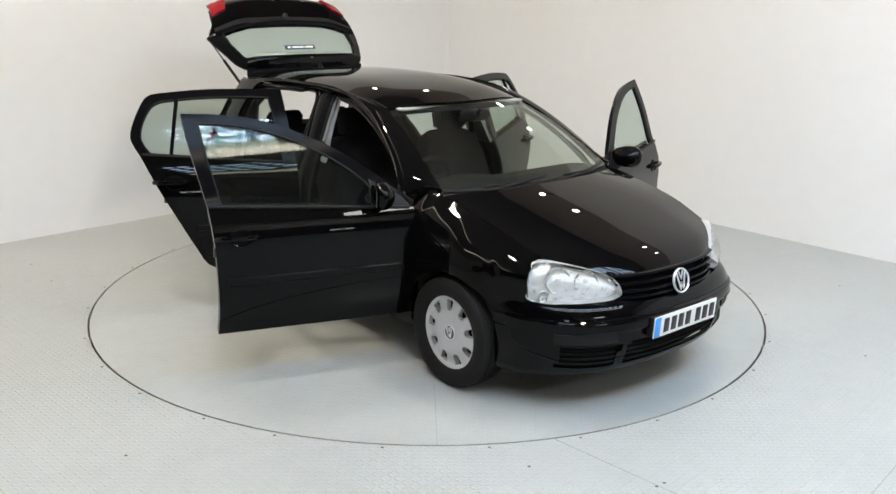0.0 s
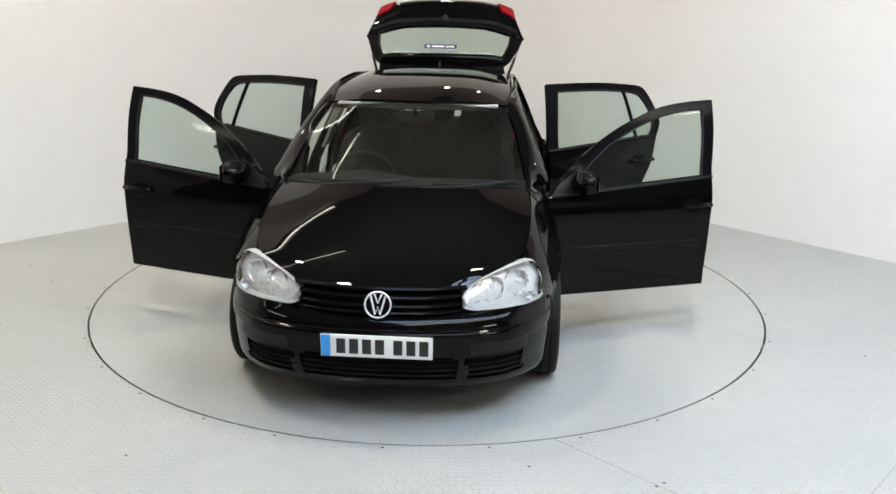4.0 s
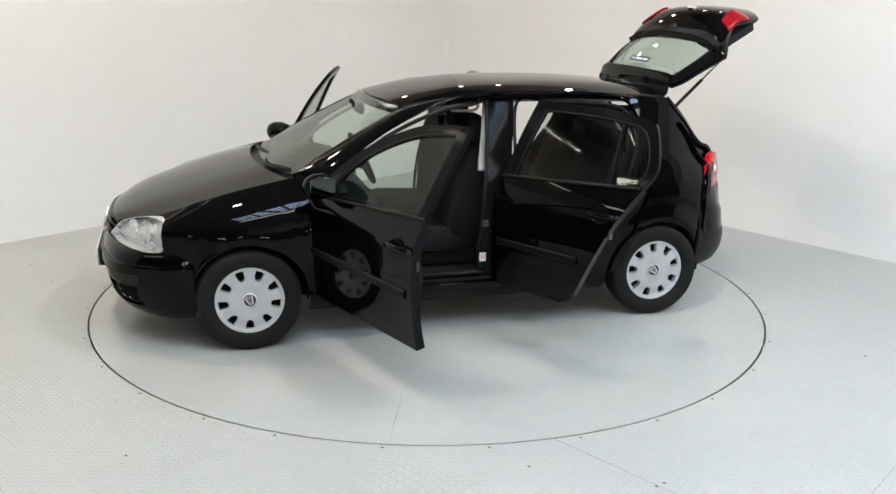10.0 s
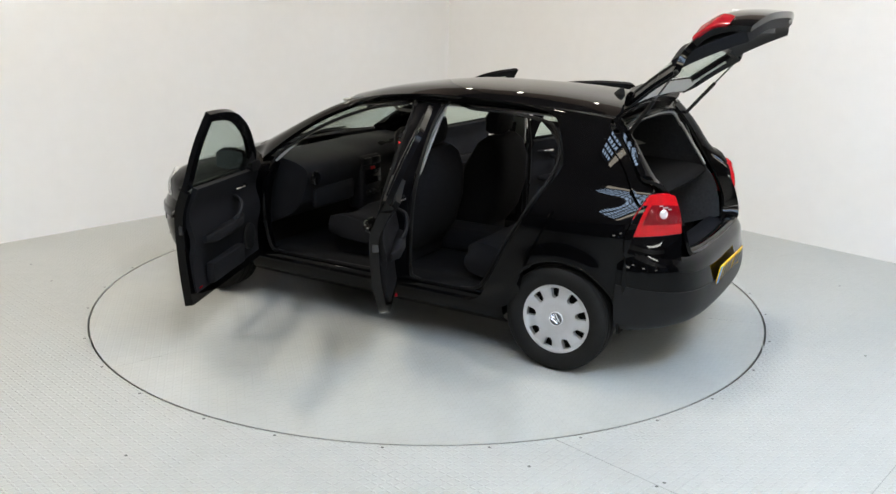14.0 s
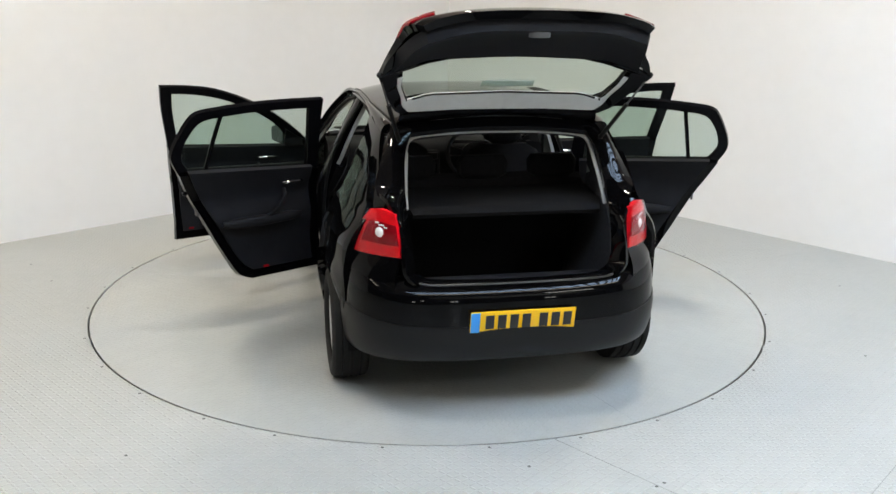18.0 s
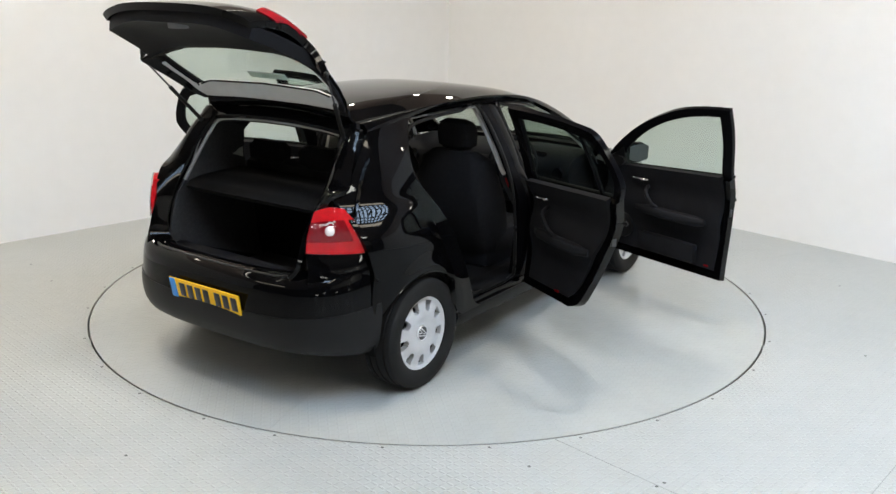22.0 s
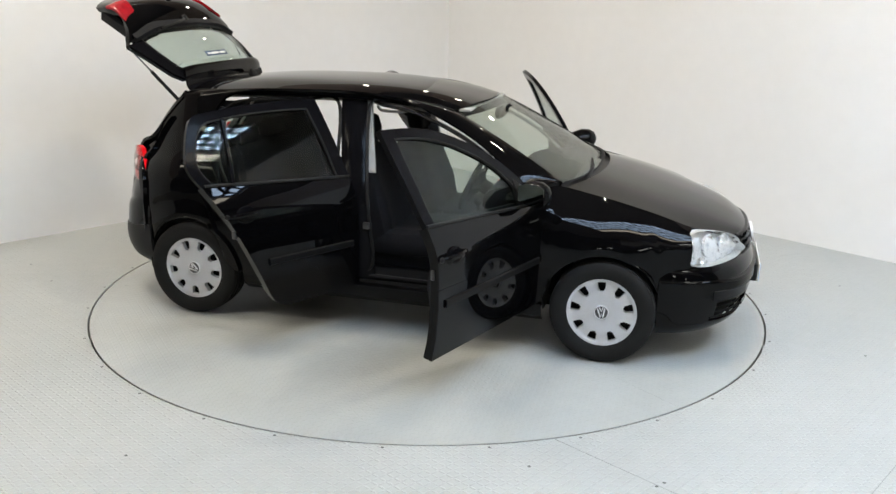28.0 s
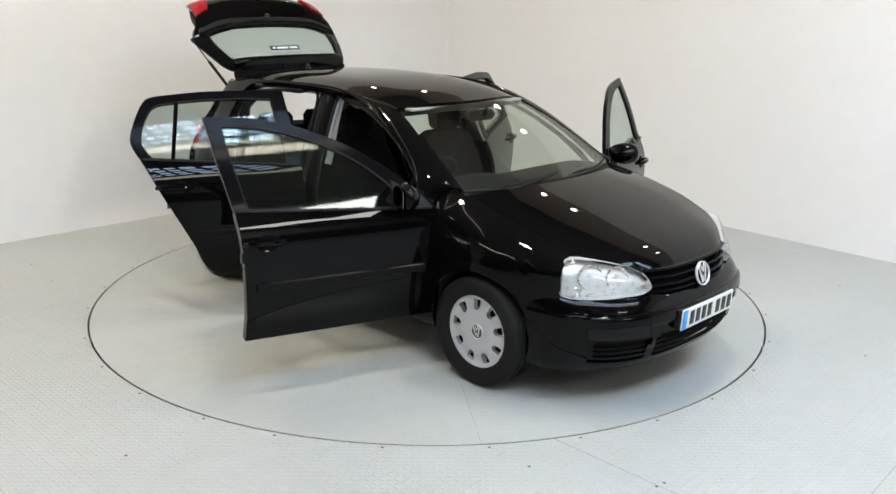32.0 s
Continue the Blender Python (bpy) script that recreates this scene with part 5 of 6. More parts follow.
    card = coons(v2([(-0.28, 0.36), (-0.70, 0.36)], 16), v2([(-0.29, 0.962), (-1.12, 1.018)], 16), v2([(-0.28, 0.36), (-0.29, 0.962)], 14), v2([(-0.70, 0.36), (-0.79, 0.44), (-0.93, 0.69), (-1.07, 0.93), (-1.12, 1.018)], 14))
    g = on_side(card, s, 0.062)
    for r in g:
        for p in r:
            p.y -= s * (0.035 * math.exp(-((p.z - 0.68) / 0.10) ** 2) * min(1, max(0, (p.x + 1.08) / 0.25)) + 0.02 * math.exp(-((p.z - belt(p.x) + 0.03) / 0.06) ** 2))
    hung("door_card", sheet(g, 0.03, ref=Vector((-0.6, s * 2, 0.6))), INNER, pv, door, "charcoal inner door panel")
    yb = side(-0.6, 0.68) - 0.10
    hung("armrest", soft_block([[(x, s * (yb - w * dy), 0.675 + dz * h) for dy, dz in ((0, -1), (1, -0.8), (1.15, 0.2), (0.9, 1), (0, 0.8))] for x, w, h in ((-0.36, 0.01, 0.015), (-0.44, 0.04, 0.028), (-0.65, 0.055, 0.03), (-0.82, 0.045, 0.03), (-0.90, 0.01, 0.02))], 16), INNER, pv, door)
    yc = side(-0.45, 0.86) - 0.085
    hung("inner_handle", tube(spline([(-0.35, s * (yc - 0.010), 0.885), (-0.39, s * (yc - 0.038), 0.89), (-0.46, s * (yc - 0.04), 0.89), (-0.49, s * (yc - 0.012), 0.885)], 10), 0.009, 8), CHROME, pv, door)
    hung("grab_handle", tube(spline([(-0.48, s * yc, 0.84), (-0.51, s * (yc - 0.055), 0.81), (-0.57, s * (yc - 0.06), 0.74), (-0.63, s * (yc - 0.03), 0.69)], 12), 0.013, 8), INNER, pv, door)
    yl = side(-1.0, 0.75)
    hung("latch", box(-1.035, -1.02, min(s * (yl - 0.05), s * (yl - 0.02)), max(s * (yl - 0.05), s * (yl - 0.02)), 0.74, 0.81, 0.004), STEEL, pv, door)
    yl = side(-0.8, 0.4)
    hung("door_lamp", box(-0.645, -0.61, min(s * (yl - 0.098), s * (yl - 0.085)), max(s * (yl - 0.098), s * (yl - 0.085)), 0.372, 0.384, 0.003), REDDARK, pv, door, "small red reflector")


for s_ in (1, -1):
    front_door(s_)
    rear_door(s_)

GATE_OPEN = 90.5
GP = Vector((-1.42, 0, 1.43))


def ease(q):
    q = min(1, max(0, q))
    return q * q * (3 - 2 * q)


def tailgate():
    pv = GP

    def sym(c):
        return [(p[0], p[1], p[2]) for p in c] + [(p[0], -p[1], p[2]) for p in c[-2::-1]]

    # lower panel, edge to centre
    rows = [sym([(-1.648, 0.660, 1.082), (-1.705, 0.58, 1.085), (-1.742, 0.40, 1.090), (-1.762, 0.20, 1.094), (-1.768, 0.0, 1.096)]),
            sym([(-1.745, 0.615, 1.052), (-1.785, 0.55, 1.040), (-1.835, 0.40, 1.030), (-1.858, 0.20, 1.028), (-1.865, 0.0, 1.028)]),
            sym([(-1.835, 0.575, 0.960), (-1.868, 0.52, 0.955), (-1.905, 0.38, 0.950), (-1.925, 0.20, 0.948), (-1.930, 0.0, 0.948)]),
            sym([(-1.868, 0.555, 0.850), (-1.895, 0.50, 0.842), (-1.925, 0.36, 0.835), (-1.940, 0.20, 0.832), (-1.945, 0.0, 0.832)]),
            sym([(-1.866, 0.515, 0.752), (-1.892, 0.46, 0.735), (-1.920, 0.34, 0.718), (-1.932, 0.20, 0.708), (-1.935, 0.0, 0.705)])]
    gate = hung("tailgate", sheet(loft(rows, 41, 24), 0.035, ref=Vector((-1.2, 0, 0.9))), PAINT, pv, car, "open black tailgate raised over the boot")
    gate.location = pv
    gate.rotation_euler = (0, radians(GATE_OPEN), 0)
    # frame round the rear glass
    outer = [(-1.768, 0.0, 1.096), (-1.762, 0.20, 1.094), (-1.742, 0.40, 1.090), (-1.648, 0.660, 1.082), (-1.56, 0.610, 1.215), (-1.475, 0.555, 1.325), (-1.445, 0.505, 1.378), (-1.455, 0.25, 1.398), (-1.455, 0, 1.404)]
    inner = [(-1.752, 0.0, 1.116), (-1.747, 0.20, 1.114), (-1.722, 0.42, 1.110), (-1.678, 0.555, 1.105), (-1.60, 0.545, 1.215), (-1.515, 0.500, 1.325), (-1.492, 0.45, 1.350), (-1.500, 0.22, 1.368), (-1.502, 0, 1.374)]
    oo = even(outer[:4], 14) + even(outer[3:7], 14)[1:] + even(outer[6:], 12)[1:]
    ii = even(inner[:4], 14) + even(inner[3:7], 14)[1:] + even(inner[6:], 12)[1:]
    for s in (1, -1):
        a = [Vector((p.x, s * p.y, p.z)) for p in oo]
        b = [Vector((p.x, s * p.y, p.z)) for p in ii]
        hung("glass_frame", sheet([[p.lerp(q, k / 3) for p, q in zip(a, b)] for k in range(4)], 0.03, ref=Vector((-1.2, 0, 0.9))), GLOSSBLACK, pv, gate)
        hung("glass_seal", tube(b, 0.007, 6), SEAL, pv, gate)
        # pale inner trim: a thin edge down the sides, a band along the hinge edge
        lift = Vector((0.026, 0, -0.026))
        out_, in_ = [], []
        for k, (p, q) in enumerate(zip(a[15:], b[15:])):
            w, v = ease((k - 6) / 6), ease((k - 7) / 6)
            out_.append(p.lerp(q, 0.86 - 0.42 * w) + lift)
            in_.append(p.lerp(q, 1.10) + lift + Vector((q.x - p.x, 0, q.z - p.z)) * 1.30 * v)
        hung("glass_trim", sheet([[p.lerp(q, k / 3) for p, q in zip(out_, in_)] for k in range(4)], 0.008, ref=Vector((-2.4, 0, 2.0))), LIGHTTRIM, pv, gate, "pale grey trim round the rear glass")
        hung("trim_edge", tube([p + Vector((0.003, 0, -0.003)) for p in in_[10:]], 0.005, 6), DARK, pv, gate)
        # black flank inside the glass edge
        hung("gate_flank", sheet([[p.lerp(q, w) + lift * 0.9 for p, q in zip(a[10:27], b[10:27])] for w in (0.02, 0.3, 0.6, 0.9)], 0.012, ref=Vector((-2.4, 0, 2.0))), INNER, pv, gate)
        # inner lamp on the gate
        low = [(-1.857, 0.560, 0.862), (-1.873, 0.553, 0.850), (-1.893, 0.50, 0.850), (-1.908, 0.45, 0.850)]
        mid_ = [(-1.835, 0.571, 0.92), (-1.855, 0.566, 0.92), (-1.885, 0.50, 0.918), (-1.904, 0.44, 0.916)]
        top = [(-1.778, 0.588, 1.008), (-1.797, 0.586, 1.018), (-1.832, 0.52, 1.010), (-1.850, 0.48, 1.008)]
        g = loft([[(p[0] - d, s * p[1], p[2] + d * 0.4) for p in c] for c, d in ((low, 0.006), (mid_, 0.018), (top, 0.010))], 12, 10)
        hung("gate_lamp", sheet(g, 0.02, ref=Vector((-1.2, 0, 0.9))), GATERED, pv, gate, "red lamp segment on the tailgate")
    rows = [sym([(-1.678 - 0.004, 0.55, 1.108), (-1.72, 0.42, 1.112), (-1.747, 0.2, 1.116), (-1.752, 0, 1.118)]), sym([(-1.597, 0.54, 1.217), (-1.62, 0.38, 1.240), (-1.638, 0.2, 1.248), (-1.643, 0, 1.251)]), sym([(-1.497, 0.46, 1.346), (-1.503, 0.33, 1.360), (-1.507, 0.2, 1.369), (-1.509, 0, 1.374)])]
    pane = hung("rear_glass", sheet(loft(rows, 29, 14), 0.005, ref=Vector((-1.2, 0, 0.9))), GLASS, pv, gate)
    pane.visible_shadow = False
    # roof spoiler
    rows = [sym([(-1.435, 0.505, 1.382), (-1.437, 0.40, 1.400), (-1.437, 0.2, 1.412), (-1.437, 0, 1.416)]), sym([(-1.490, 0.50, 1.376), (-1.494, 0.40, 1.396), (-1.496, 0.2, 1.409), (-1.496, 0, 1.413)]), sym([(-1.514, 0.485, 1.356), (-1.526, 0.40, 1.380), (-1.530, 0.2, 1.395), (-1.532, 0, 1.399)]), sym([(-1.506, 0.470, 1.341), (-1.514, 0.40, 1.361), (-1.518, 0.2, 1.374), (-1.520, 0, 1.378)])]
    hung("spoiler", sheet(loft(rows, 33, 12), 0.02, ref=Vector((-1.45, 0, 1.2))), PAINT, pv, gate, "gloss black roof spoiler")
    # inner trim
    rows = [sym([(-1.66, 0.60, 1.085), (-1.72, 0.40, 1.095), (-1.735, 0.2, 1.098), (-1.74, 0, 1.10)]), sym([(-1.72, 0.57, 1.00), (-1.78, 0.40, 0.99), (-1.80, 0.2, 0.985), (-1.805, 0, 0.985)]), sym([(-1.80, 0.53, 0.86), (-1.85, 0.38, 0.85), (-1.865, 0.2, 0.845), (-1.87, 0, 0.845)]), sym([(-1.845, 0.49, 0.765), (-1.885, 0.34, 0.735), (-1.90, 0.2, 0.725), (-1.90, 0, 0.722)])]
    rows = [[(x + d, y, z) for x, y, z in r] for r, d in zip(rows, (0.020, 0.030, 0.045, 0.052))]
    hung("gate_trim", sheet(loft(rows, 31, 16), 0.06, ref=Vector((-2.4, 0, 0.7))), INNER, pv, gate, "charcoal inner tailgate panel")
    hung("gate_latch", box(-1.905, -1.87, -0.045, 0.045, 0.735, 0.775, 0.006), STEEL, pv, gate)
    hung("pull_recess", lathe([(0.0001, 0.004), (0.022, 0.006), (0.040, 0.012), (0.046, 0.010), (0.048, -0.02)], 24, "X"), MIDTRIM, pv - Vector((-1.832, 0.0, 0.790)), gate, "grey pull recess in the tailgate panel")
    # outer emblem and rear wiper
    badge(gate, Matrix.Translation(-pv) @ pose(-1.919, 0, 0.925, 0, 12, 180), 0.055)
    hung("wiper_boss", soft_block([[(-1.78 - t, r * math.cos(a), 1.075 + r * math.sin(a)) for a in (0, 1.05, 2.1, 3.14, 4.2, 5.25)] for t, r in ((0, 0.03), (0.03, 0.024), (0.045, 0.012))], 14), PLASTIC, pv, gate)
    hung("wiper_arm", tube(spline([(-1.80, 0.0, 1.08), (-1.785, -0.12, 1.115), (-1.765, -0.26, 1.125), (-1.745, -0.36, 1.125)], 12), 0.008, 6), PLASTIC, pv, gate)
    hung("wiper_blade", tube(spline([(-1.775, -0.06, 1.120), (-1.765, -0.24, 1.118), (-1.735, -0.40, 1.118)], 12), 0.006, 6), SEAL, pv, gate)
    # dealer strip in the rear glass
    bm = box(-0.135, 0.135, -0.001, 0.001, -0.021, 0.021, 0.0005)
    m = Matrix.Translation((-1.580, -0.017, 1.322)) @ Matrix.Rotation(radians(47), 4, "Y") @ Matrix.Rotation(radians(90), 4, "Z")
    bm.transform(m)
    sticker = hung("window_strip", bm, BLUESTICK, pv, gate, "dark blue strip sticker with pale bars")
    bm = box(-0.135, 0.135, -0.0026, -0.0012, -0.021, 0.021, 0.0003)
    bm.transform(m)
    hung("strip_back", bm, PAPER, pv, gate, "white back of the strip")
    for k, (x0, x1) in enumerate(((-0.11, -0.085), (-0.07, 0.03), (0.045, 0.115))):
        bm = box(x0, x1, 0.0012, 0.0024, -0.008, 0.009, 0.0003)
        bm.transform(m)
        hung("strip_bar", bm, PAPER, pv, gate)


BLUESTICK = mat("dark_blue_sticker", (0.02, 0.05, 0.10), 0.5)
tailgate()
for s_ in (1, -1):
    a_, b_ = Vector((-1.778, s_ * 0.655, 1.652)), Vector((-1.52, s_ * 0.525, 1.315))
    m_ = a_.lerp(b_, 0.45)
    rod = part("gas_strut", tube([m_, b_], 0.011, 10), SEAL, car, "black gas strut with steel rod")
    part("strut_rod", tube([a_, m_], 0.005, 8), STEEL, rod)
    for p_ in (a_, b_):
        bm_ = bmesh.new()
        bmesh.ops.create_icosphere(bm_, subdivisions=2, radius=0.014, matrix=Matrix.Translation(p_))
        part("ball_joint", bm_, PLASTIC, rod)
# ---------------------------------------------------------------- wheels
def wheel():
    tyre = part("wheel", lathe([(0.190, 0.055), (0.200, 0.082), (0.215, 0.092), (0.250, 0.0985), (0.280, 0.094), (0.294, 0.082), (0.2965, 0.070), (0.2965, 0.053), (0.290, 0.050), (0.290, 0.044), (0.2985, 0.041), (0.2985, 0.010), (0.292, 0.008), (0.292, -0.008), (0.2985, -0.010), (0.2985, -0.041), (0.290, -0.044), (0.290, -0.05), (0.2965, -0.053), (0.294, -0.082), (0.280, -0.094), (0.250, -0.0985), (0.20, -0.085), (0.18, -0.06), (0.15, 0.0), (0.15, 0.03)], 72), RUBBER, car, "black tyre with silver nine-hole hubcap")
    # hubcap: polar grid with nine openings
    bm = bmesh.new()
    prof = [(0.0001, 0.071), (0.033, 0.071), (0.036, 0.066), (0.060, 0.065), (0.075, 0.070), (0.100, 0.073), (0.120, 0.072), (0.128, 0.071), (0.146, 0.067), (0.164, 0.064), (0.178, 0.066), (0.190, 0.075), (0.200, 0.074), (0.206, 0.060)]
    n = 108
    rings = [[bm.verts.new((r * math.cos(2 * math.pi * i / n), o, r * math.sin(2 * math.pi * i / n))) for i in range(n)] for r, o in prof]
    for k in range(len(prof) - 1):
        for i in range(n):
            c = i % 12
            if (k == 6 and 2 <= c <= 4) or (7 <= k <= 9 and 1 <= c <= 5):
                continue
            bm.faces.new((rings[k][i], rings[k][(i + 1) % n], rings[k + 1][(i + 1) % n], rings[k + 1][i]))
    bmesh.ops.remove_doubles(bm, verts=bm.verts[:], dist=1e-5)
    edge = [e for e in bm.edges if e.is_boundary and 0.11 < Vector((e.verts[0].co.x, e.verts[0].co.z)).length < 0.185]
    out = bmesh.ops.extrude_edge_only(bm, edges=edge)
    for v in [g for g in out["geom"] if isinstance(g, bmesh.types.BMVert)]:
        v.co.y -= 0.03
    bmesh.ops.recalc_face_normals(bm, faces=bm.faces[:])
    cap = part("hubcap", bm, SILVER, tyre, "silver plastic hubcap with nine openings", angle=50)
    part("rim", lathe([(0.0001, 0.030), (0.12, 0.030), (0.165, 0.022), (0.186, 0.05), (0.19, 0.055)], 48), DARK, tyre)
    b = Matrix.Translation((0, 0.062, 0)) @ Matrix.Rotation(radians(90), 4, "Z")
    ring = lathe([(0.036, 0.006), (0.037, 0.0125), (0.040, 0.0125), (0.041, 0.004)], 32, "X")
    ring.transform(b)
    part("emblem", ring, EMBLEM, tyre)
    bm = bmesh.new()
    for path in (((-0.55, 0.66), (-0.18, -0.72), (0.0, -0.15), (0.18, -0.72), (0.55, 0.66)), ((-0.28, 0.80), (0.0, 0.12), (0.28, 0.80))):
        tube([(0.0118, y * 0.038, z * 0.038) for y, z in path], 0.0040, 5, bm=bm)
    bm.transform(b)
    part("emblem_bars", bm, EMBLEM, tyre)
    d = lathe([(0.0001, 0.0106), (0.036, 0.0106), (0.036, 0.004)], 24, "X")
    d.transform(b)
    part("emblem_disc", d, HUBGREY, tyre)
    return tyre


first = wheel()
first.matrix_basis = pose(1.299, 0.778, 0.2985, 0, 20, 0)
copy_thing(first, pose(-1.283, 0.773, 0.2985, 0, 47, 0))
copy_thing(first, pose(1.299, -0.782, 0.2985, 0, 5, 180))
copy_thing(first, pose(-1.287, -0.773, 0.2985, 0, 61, 180))

# ---------------------------------------------------------------- underside, cabin
part("underbody", box(-1.62, 1.95, -0.54, 0.54, 0.19, 0.30, 0.03), DARK, car)
part("underbody", box(-0.90, 0.92, -0.74, 0.74, 0.19, 0.31, 0.03), DARK, car)
part("engine_bulkhead", box(0.92, 1.02, -0.66, 0.66, 0.30, 0.93, 0.02), DARK, car)
part("engine_bay", box(1.02, 1.92, -0.50, 0.50, 0.28, 0.66, 0.05), DARK, car)
part("cabin_carpet", box(-1.15, 0.93, -0.70, 0.70, 0.30, 0.345, 0.01), CARPET, car)
part("boot_floor", box(-1.82, -1.05, -0.50, 0.50, 0.42, 0.46, 0.01), LITCARPET, car)
part("centre_tunnel", box(-0.75, 0.72, -0.13, 0.13, 0.34, 0.50, 0.04, 3), INNER, car)


def dashboard():
    rows = []
    for y in (-0.70, -0.5, -0.25, 0, 0.25, 0.5, 0.70):
        e = 0.02 * (abs(y) / 0.7) ** 2
        hump = 0.045 * math.exp(-((y + 0.34) / 0.17) ** 2)
        rows.append([(1.03 - e, y, 0.945), (0.90, y, 0.962 + hump * 0.4), (0.70, y, 0.945 + hump), (0.585, y, 0.905 + hump * 0.6), (0.560, y, 0.84), (0.60, y, 0.73), (0.63, y, 0.66), (0.72, y, 0.58), (0.90, y, 0.50)])
    d = part("dashboard", sheet(loft(rows, 30, 31), 0.03, ref=Vector((1.0, 0, 0.6))), INNER, car, "charcoal dashboard")
    for y in (-0.70, 0.70):
        bm = bmesh.new()
        prof = [(1.0, 0.94), (0.90, 0.958), (0.70, 0.942), (0.588, 0.902), (0.565, 0.84), (0.604, 0.73), (0.634, 0.66), (0.724, 0.585), (0.90, 0.505), (1.0, 0.505)]
        a, b = [[bm.verts.new((x, q, z)) for x, z in prof] for q in (y, y * 0.985)]
        bm.faces.new(a)
        bm.faces.new(b[::-1])
        for i in range(len(prof)):
            bm.faces.new((a[i], b[i], b[(i + 1) % len(prof)], a[(i + 1) % len(prof)]))
        bmesh.ops.recalc_face_normals(bm, faces=bm.faces[:])
        part("end_cover", bm, INNER, d)
    part("centre_console", box(0.545, 0.68, -0.12, 0.12, 0.52, 0.90, 0.03, 3), INNER, d)
    for y in (-0.055, 0.055):
        part("air_vent", box(0.538, 0.57, y - 0.045, y + 0.045, 0.835, 0.885, 0.008), PLASTIC, d)
    part("radio", box(0.532, 0.56, -0.09, 0.09, 0.70, 0.80, 0.006), GLOSSBLACK, d)
    for y in (-0.06, 0, 0.06):
        bm = lathe([(0.0001, -0.022), (0.017, -0.020), (0.02, 0.0)], 18, "X")
        bm.transform(Matrix.Translation((0.542, y, 0.64)))
        part("heater_knob", bm, PLASTIC, d)
    for y in (-0.62, 0.62):
        bm = lathe([(0.0001, -0.004), (0.03, -0.006), (0.042, -0.014), (0.048, 0.0)], 24, "X")
        bm.transform(Matrix.Translation((0.563, y, 0.83)))
        part("air_vent", bm, GLOSSBLACK, d)
    part("glovebox", box(0.575, 0.62, 0.17, 0.60, 0.62, 0.76, 0.02), INNER, d)
    part("instrument_cluster", box(0.60, 0.66, -0.50, -0.18, 0.87, 0.96, 0.03), GLOSSBLACK, d)
    part("hazard_switch", box(0.532, 0.546, -0.02, 0.02, 0.800, 0.820, 0.003), SIGNRED, d, "red hazard switch")
    part("warning_light", box(0.590, 0.600, -0.437, -0.413, 0.908, 0.930, 0.004), WARNLAMP, d, "lit red warning light")


dashboard()


def steering_wheel():
    m = Matrix.Translation((0.42, -0.33, 0.885)) @ Matrix.Rotation(radians(-65), 4, "Y")
    P = [(0.185 * math.cos(2 * math.pi * i / 40), 0.185 * math.sin(2 * math.pi * i / 40), 0) for i in range(40)]
    bm = tube(P, 0.0155, 10, True)
    bm.transform(m)
    w = part("steering_wheel", bm, INNER, car, "black four-spoke steering wheel")
    bm = soft_block([[(r * math.cos(a) * 1.1, r * math.sin(a), z) for a in (0, 0.8, 1.57, 2.35, 3.14, 3.9, 4.7, 5.5)] for r, z in ((0.05, -0.05), (0.085, -0.01), (0.08, 0.012), (0.05, 0.02))], 24)
    bm.transform(m)
    part("airbag_cover", bm, INNER, w)
    for a in (20, 160, 245, 295):
        c, q = math.cos(radians(a - 90)), math.sin(radians(a - 90))
        bm = tube([(c * 0.06, q * 0.06, -0.004), (c * 0.18, q * 0.18, -0.002)], 0.014, 8)
        bm.transform(m)
        part("spoke", bm, INNER, w)
    bm = lathe([(0.0001, 0.026), (0.020, 0.024), (0.022, 0.018)], 20, "Z")
    bm.transform(m)
    part("emblem", bm, CHROME, w)
    part("column", tube([(0.44, -0.33, 0.875), (0.62, -0.33, 0.79)], 0.045, 12), INNER, w)
    part("stalk", tube([(0.47, -0.28, 0.865), (0.44, -0.16, 0.875)], 0.008, 6), PLASTIC, w)
    part("stalk", tube([(0.47, -0.38, 0.865), (0.44, -0.50, 0.875)], 0.008, 6), PLASTIC, w)
    part("key_tag", box(0.50, 0.506, -0.268, -0.240, 0.70, 0.78, 0.004), SIGNRED, w, "red key tag")


steering_wheel()


